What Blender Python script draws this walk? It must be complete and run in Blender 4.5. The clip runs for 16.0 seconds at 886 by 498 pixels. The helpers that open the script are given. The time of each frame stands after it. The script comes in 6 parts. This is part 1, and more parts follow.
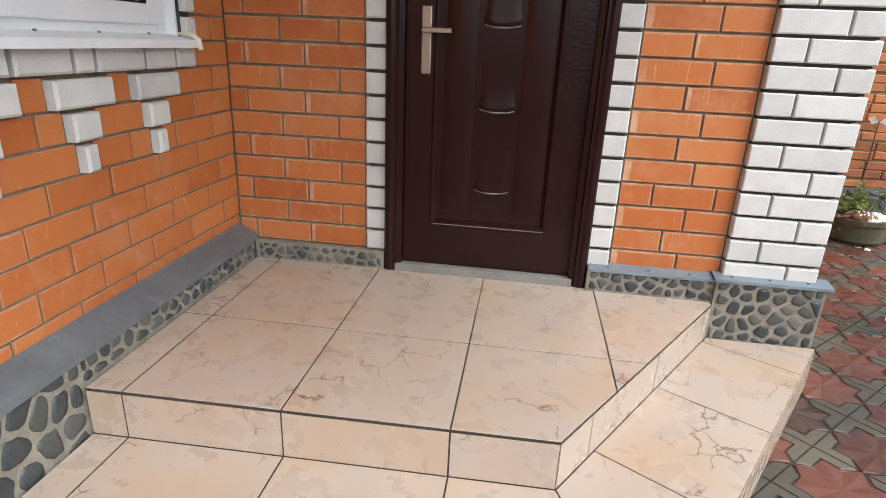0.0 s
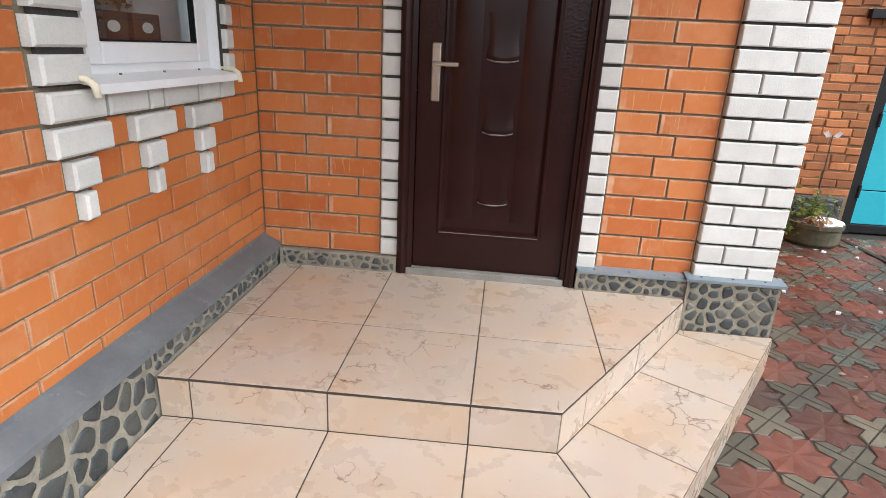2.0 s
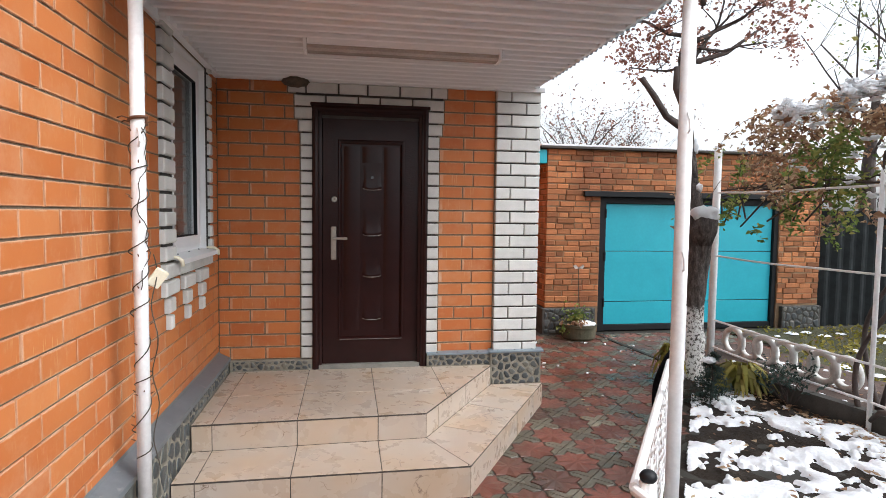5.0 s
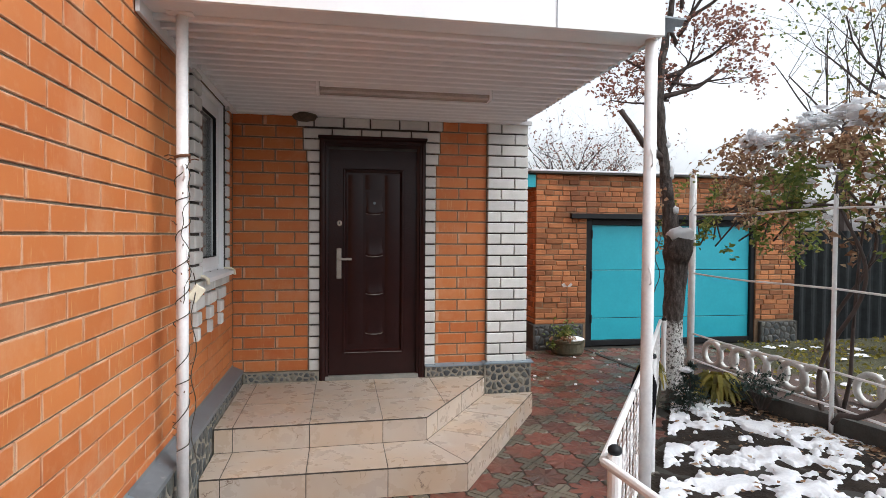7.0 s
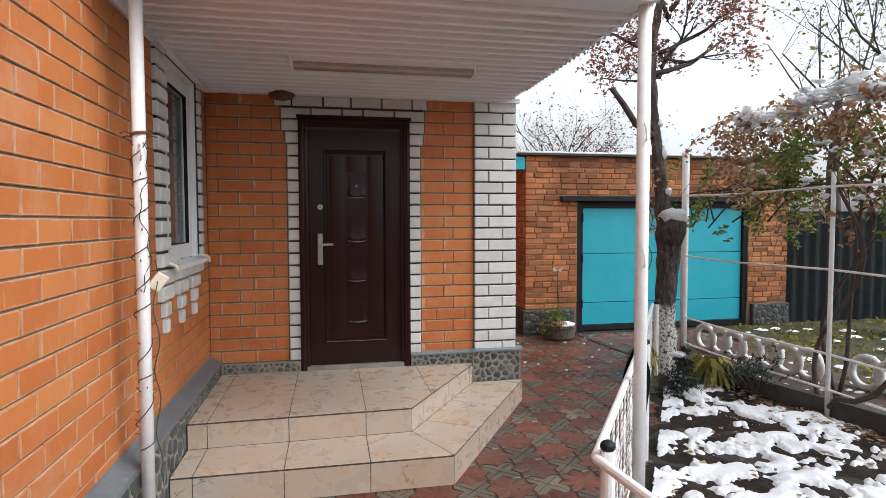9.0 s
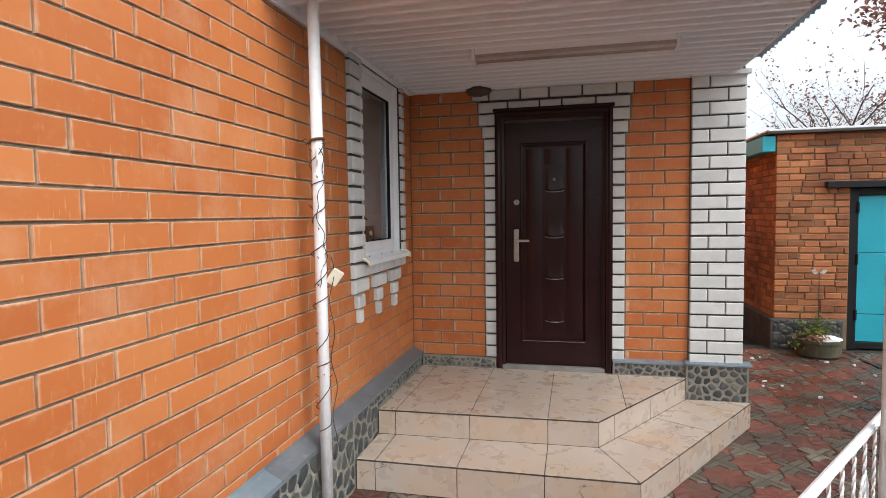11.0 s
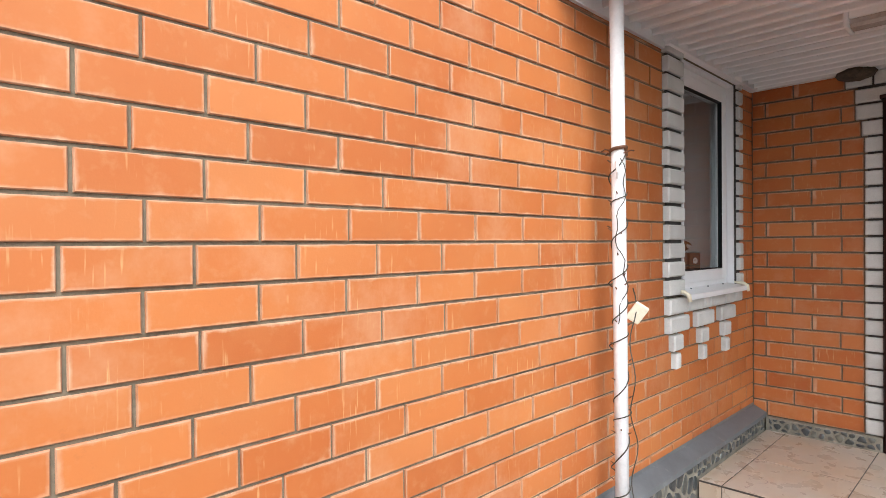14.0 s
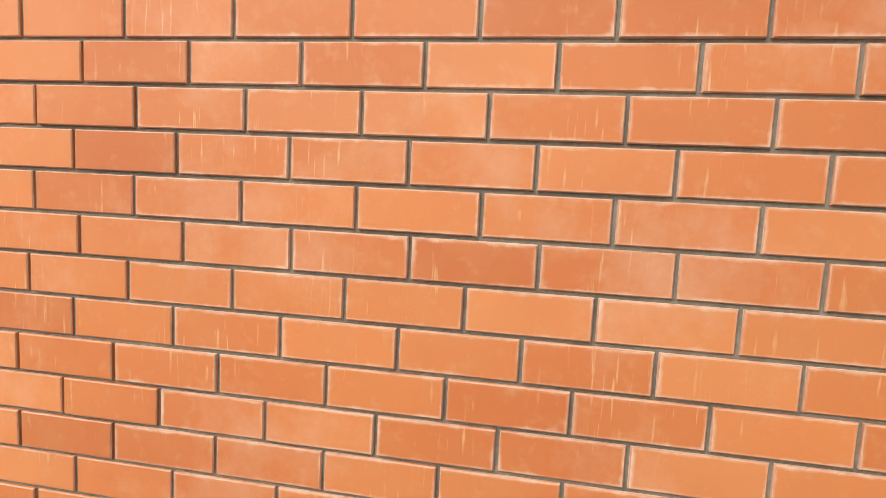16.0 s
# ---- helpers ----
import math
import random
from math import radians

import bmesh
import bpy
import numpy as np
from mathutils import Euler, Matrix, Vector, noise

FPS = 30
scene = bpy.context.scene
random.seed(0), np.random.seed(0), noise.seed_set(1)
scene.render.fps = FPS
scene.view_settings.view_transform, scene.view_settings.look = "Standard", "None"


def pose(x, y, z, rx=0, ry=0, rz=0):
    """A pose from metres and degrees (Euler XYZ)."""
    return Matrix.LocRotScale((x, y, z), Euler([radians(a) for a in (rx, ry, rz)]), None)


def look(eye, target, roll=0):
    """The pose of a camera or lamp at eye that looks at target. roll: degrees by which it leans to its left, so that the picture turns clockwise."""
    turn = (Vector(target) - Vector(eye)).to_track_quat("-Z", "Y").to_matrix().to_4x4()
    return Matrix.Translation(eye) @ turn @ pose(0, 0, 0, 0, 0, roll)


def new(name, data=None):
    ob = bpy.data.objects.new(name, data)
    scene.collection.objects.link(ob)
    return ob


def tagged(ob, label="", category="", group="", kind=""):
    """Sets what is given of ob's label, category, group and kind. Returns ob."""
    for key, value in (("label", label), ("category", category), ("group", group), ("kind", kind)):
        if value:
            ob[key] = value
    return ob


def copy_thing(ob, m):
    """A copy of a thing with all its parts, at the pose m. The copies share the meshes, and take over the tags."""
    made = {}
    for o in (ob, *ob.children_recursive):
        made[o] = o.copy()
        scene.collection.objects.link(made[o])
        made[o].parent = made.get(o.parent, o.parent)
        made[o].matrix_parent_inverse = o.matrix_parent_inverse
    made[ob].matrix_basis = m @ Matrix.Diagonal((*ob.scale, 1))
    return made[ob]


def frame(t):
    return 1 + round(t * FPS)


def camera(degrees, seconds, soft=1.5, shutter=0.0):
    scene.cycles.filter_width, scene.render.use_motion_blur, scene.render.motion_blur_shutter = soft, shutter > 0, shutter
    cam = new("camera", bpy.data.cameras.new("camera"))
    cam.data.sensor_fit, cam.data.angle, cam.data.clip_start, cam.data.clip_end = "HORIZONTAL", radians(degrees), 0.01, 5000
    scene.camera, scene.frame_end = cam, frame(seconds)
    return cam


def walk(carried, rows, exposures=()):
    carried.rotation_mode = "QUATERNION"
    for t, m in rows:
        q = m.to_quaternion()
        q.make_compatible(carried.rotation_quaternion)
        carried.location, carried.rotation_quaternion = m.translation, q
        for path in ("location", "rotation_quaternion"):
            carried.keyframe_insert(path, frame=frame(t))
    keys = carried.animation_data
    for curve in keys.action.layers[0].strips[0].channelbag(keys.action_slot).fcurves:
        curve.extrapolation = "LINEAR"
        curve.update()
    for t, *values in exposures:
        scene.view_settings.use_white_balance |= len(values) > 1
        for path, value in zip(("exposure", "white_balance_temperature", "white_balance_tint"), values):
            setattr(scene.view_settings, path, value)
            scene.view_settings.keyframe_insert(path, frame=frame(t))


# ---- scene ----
cam = camera(75.5, 16.0, soft=0.7)
PATH = [
    (0, (1.341, -2.495, 1.377), (1.087, -0.631, 0.696), 2.5),
    (0.5, (1.311, -2.293, 1.368), (0.998, -0.47, 0.608), 2.7),
    (1, (1.353, -2.317, 1.379), (1.052, -0.497, 0.608), 2.8),
    (1.5, (1.333, -2.527, 1.429), (1.079, -0.684, 0.695), 2.8),
    (2, (1.244, -2.825, 1.491), (1.061, -0.947, 0.828), 2.8),
    (2.5, (1.233, -3.176, 1.517), (1.148, -1.255, 0.968), 2.8),
    (3, (1.209, -3.503, 1.57), (1.24, -1.543, 1.171), 2.6),
    (3.5, (1.091, -3.837, 1.57), (1.255, -1.865, 1.278), 2.8),
    (4, (1.08, -4.173, 1.598), (1.341, -2.201, 1.39), 2.5),
    (4.3, (1.177, -4.358, 1.656), (1.45, -2.39, 1.435), 1.4),
    (4.5, (1.112, -4.476, 1.631), (1.414, -2.509, 1.436), 1.0),
    (7, (0.905, -5.122, 1.637), (1.259, -3.154, 1.588), 0.4),
    (7.5, (0.909, -5.112, 1.642), (1.266, -3.145, 1.565), 0.6),
    (8, (0.944, -5.097, 1.615), (1.356, -3.142, 1.544), -0.2),
    (10.5, (1.195, -4.736, 1.627), (1.156, -2.742, 1.48), -0.8),
    (11, (1.369, -4.742, 1.638), (0.919, -2.796, 1.52), -0.8),
    (11.5, (1.425, -4.765, 1.623), (0.839, -2.858, 1.492), -1.3),
    (12, (1.445, -4.778, 1.622), (0.82, -2.883, 1.496), -1.0),
    (12.5, (1.438, -4.77, 1.625), (0.689, -2.918, 1.535), -1.4),
    (13, (1.41, -4.668, 1.625), (0.519, -2.877, 1.591), -1.9),
    (13.5, (1.317, -4.483, 1.661), (0.215, -2.816, 1.727), -1.0),
    (14, (1.314, -4.312, 1.625), (-0.109, -2.907, 1.61), -0.5),
    (14.5, (1.359, -4.137, 1.599), (-0.248, -2.949, 1.52), 0.7),
    (15, (1.248, -3.952, 1.574), (-0.579, -3.157, 1.397), 2.1),
    (15.5, (1.146, -3.752, 1.62), (-0.813, -3.482, 1.323), 2.7),
    (16, (1.15, -3.517, 1.534), (-0.808, -3.866, 1.326), 2.8),
]
walk(cam, [(t, look(eye, target, roll)) for t, eye, target, roll in PATH],
     [(0, -0.13, 6150, 9), (1.5, -0.03, 6150, 9), (3.0, 0.02, 6150, 9), (3.5, 0.0, 6150, 9), (4.5, -0.25, 6150, 9), (7.0, -0.62, 6150, 9), (8.0, -0.62, 6150, 9), (10.5, -0.62, 6150, 9), (11.5, -0.40, 6150, 9), (13.0, -0.17, 6150, 9), (14.5, -0.17, 6150, 9), (15.0, -0.20, 6150, 9), (16.0, -0.35, 6150, 9)])

# ---- world, sun, exposure ----
world = bpy.data.worlds.new("overcast_sky")
scene.world = world
world.use_nodes = True
wn = world.node_tree
sky = wn.nodes.new("ShaderNodeTexSky")
sky.sky_type = "NISHITA"
sky.sun_disc = False
sky.sun_elevation, sky.sun_rotation = radians(50), radians(124)
sky.air_density, sky.dust_density = 1.0, 4.0
soft_sky = wn.nodes.new("ShaderNodeHueSaturation")
soft_sky.inputs["Saturation"].default_value = 0.12
wn.links.new(sky.outputs[0], soft_sky.inputs["Color"])
wn.links.new(soft_sky.outputs[0], wn.nodes["Background"].inputs["Color"])
wn.nodes["Background"].inputs["Strength"].default_value = 0.47
sun = new("sun", bpy.data.lights.new("sun", "SUN"))
sun.data.energy, sun.data.angle, sun.data.color = 0.9, radians(50), (1.0, 0.98, 0.95)
sun.matrix_world = look((6.0, -4.0, 8.6), (0, 0, 0))

# ---- materials ----
def nodes_of(name):
    m = bpy.data.materials.new(name)
    m.use_nodes = True
    nt = m.node_tree
    return m, nt, nt.nodes["Principled BSDF"]


def ramp(nt, src, stops):
    r = nt.nodes.new("ShaderNodeValToRGB")
    while len(r.color_ramp.elements) < len(stops):
        r.color_ramp.elements.new(0.5)
    for e, (p, c) in zip(r.color_ramp.elements, stops):
        e.position, e.color = p, (*c, 1) if len(c) == 3 else c
    nt.links.new(src, r.inputs[0])
    return r.outputs[0]


def noise_tex(nt, scale, detail=4, rough=0.6, coords=None, stretch=None):
    n = nt.nodes.new("ShaderNodeTexNoise")
    n.inputs["Scale"].default_value, n.inputs["Detail"].default_value, n.inputs["Roughness"].default_value = scale, detail, rough
    src = coords or geo_pos(nt)
    if stretch:
        mp = nt.nodes.new("ShaderNodeMapping")
        mp.inputs["Scale"].default_value = stretch
        nt.links.new(src, mp.inputs[0])
        src = mp.outputs[0]
    nt.links.new(src, n.inputs["Vector"])
    return n.outputs["Fac"]


def geo_pos(nt):
    g = nt.nodes.new("ShaderNodeNewGeometry")
    return g.outputs["Position"]


def mix(nt, fac, a, b, mode="MIX"):
    m = nt.nodes.new("ShaderNodeMix")
    m.data_type, m.blend_type = "RGBA", mode
    for value, sock in ((fac, m.inputs[0]), (a, m.inputs[6]), (b, m.inputs[7])):
        if isinstance(value, (int, float)):
            sock.default_value = value
        elif isinstance(value, tuple):
            sock.default_value = (*value, 1)
        else:
            nt.links.new(value, sock)
    return m.outputs[2]


def bump(nt, bsdf, height, strength=0.4, dist=0.004):
    b = nt.nodes.new("ShaderNodeBump")
    b.inputs["Strength"].default_value, b.inputs["Distance"].default_value = strength, dist
    nt.links.new(height, b.inputs["Height"])
    nt.links.new(b.outputs[0], bsdf.inputs["Normal"])


def surface(name, dark, light, rough=0.7, metal=0.0, scale=6.0, fine=90.0, relief=0.3, dist=0.003, vary=0.0, spec=0.5, islands=False, grain=0.25):
    """A two-scale surface: broad stains between two colours, fine grain, relief, and a change from piece to piece."""
    m, nt, b = nodes_of(name)
    big, small = noise_tex(nt, scale), noise_tex(nt, fine, 3)
    col = mix(nt, ramp(nt, big, [(0.3, (0, 0, 0)), (0.7, (1, 1, 1))]), dark, light)
    col = mix(nt, grain, col, ramp(nt, small, [(0.25, tuple(c * 0.55 for c in dark)), (0.75, tuple(min(1, c * 1.25) for c in light))]))
    if vary:
        o = nt.nodes.new("ShaderNodeNewGeometry" if islands else "ShaderNodeObjectInfo")
        shade = ramp(nt, o.outputs["Random Per Island" if islands else "Random"], [(0, (1 - vary,) * 3), (1, (1 + vary * 0.4,) * 3)])
        col = mix(nt, 1.0, col, shade, "MULTIPLY")
    nt.links.new(col, b.inputs["Base Color"])
    b.inputs["Roughness"].default_value, b.inputs["Metallic"].default_value = rough, metal
    b.inputs["Specular IOR Level"].default_value = spec
    bump(nt, b, small, relief, dist)
    return m


def brick_paint(name, islands=False):
    """Smooth orange facing brick: a change of tone from brick to brick, pale bloom and thin lime runs."""
    m, nt, b = nodes_of(name)
    if islands:
        o = nt.nodes.new("ShaderNodeNewGeometry").outputs["Random Per Island"]
    else:
        o = nt.nodes.new("ShaderNodeObjectInfo").outputs["Random"]
    tone = ramp(nt, o, [(0.0, (0.408, 0.113, 0.028)), (0.12, (0.447, 0.131, 0.032)), (0.4, (0.477, 0.150, 0.039)), (0.8, (0.516, 0.170, 0.046)), (1.0, (0.539, 0.195, 0.060))])
    broad, mid, fine = noise_tex(nt, 5), noise_tex(nt, 22, 5), noise_tex(nt, 160, 2)
    col = mix(nt, ramp(nt, broad, [(0.42, (0, 0, 0)), (0.75, (0.45,) * 3)]), tone, (0.477, 0.189, 0.064))
    worn = noise_tex(nt, 1.1, 3, 0.55)
    col = mix(nt, ramp(nt, worn, [(0.42, (0, 0, 0)), (0.68, (0.5,) * 3)]), col, (0.385, 0.099, 0.027))
    haze = noise_tex(nt, 2.3, 6, 0.68)
    col = mix(nt, ramp(nt, haze, [(0.52, (0, 0, 0)), (0.72, (0.34,) * 3)]), col, (0.620, 0.370, 0.215))
    grime = noise_tex(nt, 7.0, 6, 0.75)
    col = mix(nt, ramp(nt, grime, [(0.62, (0, 0, 0)), (0.74, (0.35,) * 3)]), col, (0.300, 0.105, 0.039))
    runs = noise_tex(nt, 1.0, 3, 0.5, None, (95, 95, 7))
    streak = ramp(nt, runs, [(0.60, (0, 0, 0)), (0.68, (0.62,) * 3)])
    gate = ramp(nt, noise_tex(nt, 2.9, 4, 0.7), [(0.52, (0, 0, 0)), (0.63, (1, 1, 1))])
    col = mix(nt, mix(nt, 1.0, streak, gate, "MULTIPLY"), col, (0.616, 0.394, 0.178))
    col = mix(nt, ramp(nt, mid, [(0.56, (0, 0, 0)), (0.78, (0.3,) * 3)]), col, (0.539, 0.292, 0.139))
    if not islands:
        # pale bloom creeping in from the edges of the brick
        co = nt.nodes.new("ShaderNodeTexCoord")
        sep = nt.nodes.new("ShaderNodeSeparateXYZ")
        nt.links.new(co.outputs["Object"], sep.inputs[0])

        def calc(op, a, c):
            n = nt.nodes.new("ShaderNodeMath")
            n.operation = op
            for value, sock in ((a, n.inputs[0]), (c, n.inputs[1])):
                if isinstance(value, float):
                    sock.default_value = value
                else:
                    nt.links.new(value, sock)
            return n.outputs[0]

        edge = calc("MINIMUM", calc("MINIMUM", sep.outputs["X"], calc("SUBTRACT", 0.254, sep.outputs["X"])), calc("MINIMUM", sep.outputs["Z"], calc("SUBTRACT", 0.0895, sep.outputs["Z"])))
        edge = calc("SUBTRACT", edge, calc("MULTIPLY", mid, 0.017))
        rim = ramp(nt, calc("ADD", edge, 0.5), [(0.4930, (0.85,) * 3), (0.4985, (0, 0, 0))])
        col = mix(nt, mix(nt, 1.0, rim, ramp(nt, noise_tex(nt, 6.5, 3), [(0.38, (0.15,) * 3), (0.62, (1, 1, 1))]), "MULTIPLY"), col, (0.600, 0.408, 0.267))
    nt.links.new(col, b.inputs["Base Color"])
    b.inputs["Roughness"].default_value = 0.62
    b.inputs["Specular IOR Level"].default_value = 0.35
    bump(nt, b, mix(nt, 0.5, mid, fine), 0.22, 0.002)
    return m


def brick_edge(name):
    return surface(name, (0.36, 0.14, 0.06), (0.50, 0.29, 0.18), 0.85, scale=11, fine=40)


def tile_paint(name):
    """Glazed beige porcelain with soft clouds and thin rust-grey cracks of veining."""
    m, nt, b = nodes_of(name)
    o = nt.nodes.new("ShaderNodeObjectInfo").outputs["Random"]
    pos = geo_pos(nt)
    off = nt.nodes.new("ShaderNodeVectorMath")
    off.operation = "ADD"
    nt.links.new(pos, off.inputs[0])
    sc = nt.nodes.new("ShaderNodeMath")
    sc.operation, sc.inputs[1].default_value = "MULTIPLY", 37.0
    nt.links.new(o, sc.inputs[0])
    nt.links.new(sc.outputs[0], off.inputs[1])
    p = off.outputs[0]
    cloud = noise_tex(nt, 3.0, 2, 0.5, p)
    col = ramp(nt, cloud, [(0.30, (0.44, 0.375, 0.32)), (0.5, (0.45, 0.365, 0.29)), (0.70, (0.455, 0.34, 0.24))])
    sway = nt.nodes.new("ShaderNodeTexNoise")
    sway.inputs["Scale"].default_value, sway.inputs["Detail"].default_value = 5.0, 6
    nt.links.new(p, sway.inputs["Vector"])
    bent = nt.nodes.new("ShaderNodeVectorMath")
    bent.operation = "MULTIPLY_ADD"
    bent.inputs[1].default_value = (0.32, 0.32, 0.32)
    nt.links.new(sway.outputs["Color"], bent.inputs[0])
    nt.links.new(p, bent.inputs[2])
    cell = nt.nodes.new("ShaderNodeTexVoronoi")
    cell.feature = "DISTANCE_TO_EDGE"
    cell.inputs["Scale"].default_value = 5.5
    nt.links.new(bent.outputs[0], cell.inputs["Vector"])
    vein = ramp(nt, cell.outputs["Distance"], [(0.0, (1, 1, 1)), (0.022, (0, 0, 0))])
    where = ramp(nt, noise_tex(nt, 4.2, 3, 0.55, p), [(0.55, (0, 0, 0)), (0.61, (1, 1, 1))])
    col = mix(nt, mix(nt, 1.0, vein, where, "MULTIPLY"), col, (0.13, 0.075, 0.05))
    stain = ramp(nt, noise_tex(nt, 1.6, 5, 0.6), [(0.50, (0, 0, 0)), (0.72, (0.35,) * 3)])
    col = mix(nt, stain, col, (0.37, 0.285, 0.215))
    dirt = noise_tex(nt, 30, 2, 0.5)
    col = mix(nt, ramp(nt, dirt, [(0.66, (0, 0, 0)), (0.80, (0.10,) * 3)]), col, (0.30, 0.23, 0.17))
    nt.links.new(col, b.inputs["Base Color"])
    nt.links.new(ramp(nt, noise_tex(nt, 9), [(0.3, (0.20,) * 3), (0.7, (0.42,) * 3)]), b.inputs["Roughness"])
    bump(nt, b, dirt, 0.05, 0.001)
    return m


def glass_paint(name):
    m, nt, b = nodes_of(name)
    b.inputs["Base Color"].default_value = (0.9, 0.95, 0.95, 1)
    b.inputs["Roughness"].default_value = 0.02
    b.inputs["Transmission Weight"].default_value = 1.0
    b.inputs["IOR"].default_value = 1.45
    return m


def bark_paint(name):
    """Bark with a flaking lime wash on its lowest 0.72 m."""
    m, nt, b = nodes_of(name)
    pos = geo_pos(nt)
    rough = noise_tex(nt, 26, 6, 0.7, None, (1, 1, 0.35))
    col = ramp(nt, rough, [(0.32, (0.018, 0.014, 0.012)), (0.5, (0.075, 0.060, 0.052)), (0.66, (0.17, 0.145, 0.128))])
    col = mix(nt, ramp(nt, noise_tex(nt, 60, 4, 0.7), [(0.45, (0, 0, 0)), (0.7, (0.6,) * 3)]), col, (0.03, 0.024, 0.02))
    sep = nt.nodes.new("ShaderNodeSeparateXYZ")
    nt.links.new(pos, sep.inputs[0])
    edge = nt.nodes.new("ShaderNodeMath")
    edge.operation = "MULTIPLY_ADD"
    edge.inputs[1].default_value, edge.inputs[2].default_value = 0.5, 0.0
    nt.links.new(noise_tex(nt, 9, 5), edge.inputs[0])
    add = nt.nodes.new("ShaderNodeMath")
    add.operation = "ADD"
    nt.links.new(edge.outputs[0], add.inputs[0])
    nt.links.new(sep.outputs["Z"], add.inputs[1])
    wash = ramp(nt, add.outputs[0], [(0.90, (1, 1, 1)), (1.0, (0, 0, 0))])
    flake = ramp(nt, noise_tex(nt, 38, 5, 0.7), [(0.42, (0, 0, 0)), (0.5, (1, 1, 1))])
    col = mix(nt, mix(nt, 1.0, wash, flake, "MULTIPLY"), col, (0.72, 0.71, 0.68))
    nt.links.new(col, b.inputs["Base Color"])
    b.inputs["Roughness"].default_value = 0.9
    bump(nt, b, rough, 1.0, 0.05)
    return m


def leaf_paint(name, stops):
    m, nt, b = nodes_of(name)
    g = nt.nodes.new("ShaderNodeNewGeometry")
    nt.links.new(ramp(nt, g.outputs["Random Per Island"], stops), b.inputs["Base Color"])
    b.inputs["Roughness"].default_value = 0.6
    thin = nt.nodes.new("ShaderNodeBsdfTranslucent")
    nt.links.new(ramp(nt, g.outputs["Random Per Island"], stops), thin.inputs["Color"])
    both = nt.nodes.new("ShaderNodeMixShader")
    both.inputs[0].default_value = 0.5
    nt.links.new(b.outputs[0], both.inputs[1])
    nt.links.new(thin.outputs[0], both.inputs[2])
    nt.links.new(both.outputs[0], nt.nodes["Material Output"].inputs["Surface"])
    return m


def stone_paint(name):
    """River stones: slate blue, olive and pale grey ones, each mottled, a little wet."""
    m, nt, b = nodes_of(name)
    o = nt.nodes.new("ShaderNodeObjectInfo").outputs["Random"]
    tone = ramp(nt, o, [(0.0, (0.022, 0.028, 0.033)), (0.4, (0.040, 0.048, 0.053)), (0.65, (0.062, 0.066, 0.058)), (0.88, (0.085, 0.092, 0.095)), (1.0, (0.17, 0.16, 0.125))])
    broad, fine = noise_tex(nt, 22, 5, 0.65), noise_tex(nt, 95, 3)
    col = mix(nt, ramp(nt, broad, [(0.35, (0, 0, 0)), (0.7, (0.4,) * 3)]), tone, (0.11, 0.115, 0.105))
    col = mix(nt, ramp(nt, fine, [(0.62, (0, 0, 0)), (0.76, (0.4,) * 3)]), col, (0.22, 0.205, 0.17))
    nt.links.new(col, b.inputs["Base Color"])
    nt.links.new(ramp(nt, broad, [(0.3, (0.35,) * 3), (0.7, (0.6,) * 3)]), b.inputs["Roughness"])
    bump(nt, b, mix(nt, 0.5, broad, fine), 0.5, 0.006)
    return m


def zinc_paint(name, dark, light):
    """Dull sheet metal with cloudy oxide, pale scuffs and dribbles of mortar."""
    m, nt, b = nodes_of(name)
    broad, fine = noise_tex(nt, 5, 5, 0.65), noise_tex(nt, 60, 4, 0.7)
    col = mix(nt, ramp(nt, broad, [(0.3, (0, 0, 0)), (0.7, (1, 1, 1))]), dark, light)
    scuff = ramp(nt, noise_tex(nt, 17, 6, 0.75), [(0.60, (0, 0, 0)), (0.72, (0.55,) * 3)])
    col = mix(nt, scuff, col, (0.34, 0.335, 0.32))
    nt.links.new(col, b.inputs["Base Color"])
    b.inputs["Metallic"].default_value = 0.25
    nt.links.new(ramp(nt, broad, [(0.3, (0.32,) * 3), (0.7, (0.55,) * 3)]), b.inputs["Roughness"])
    bump(nt, b, mix(nt, 0.3, broad, fine), 0.2, 0.004)
    return m


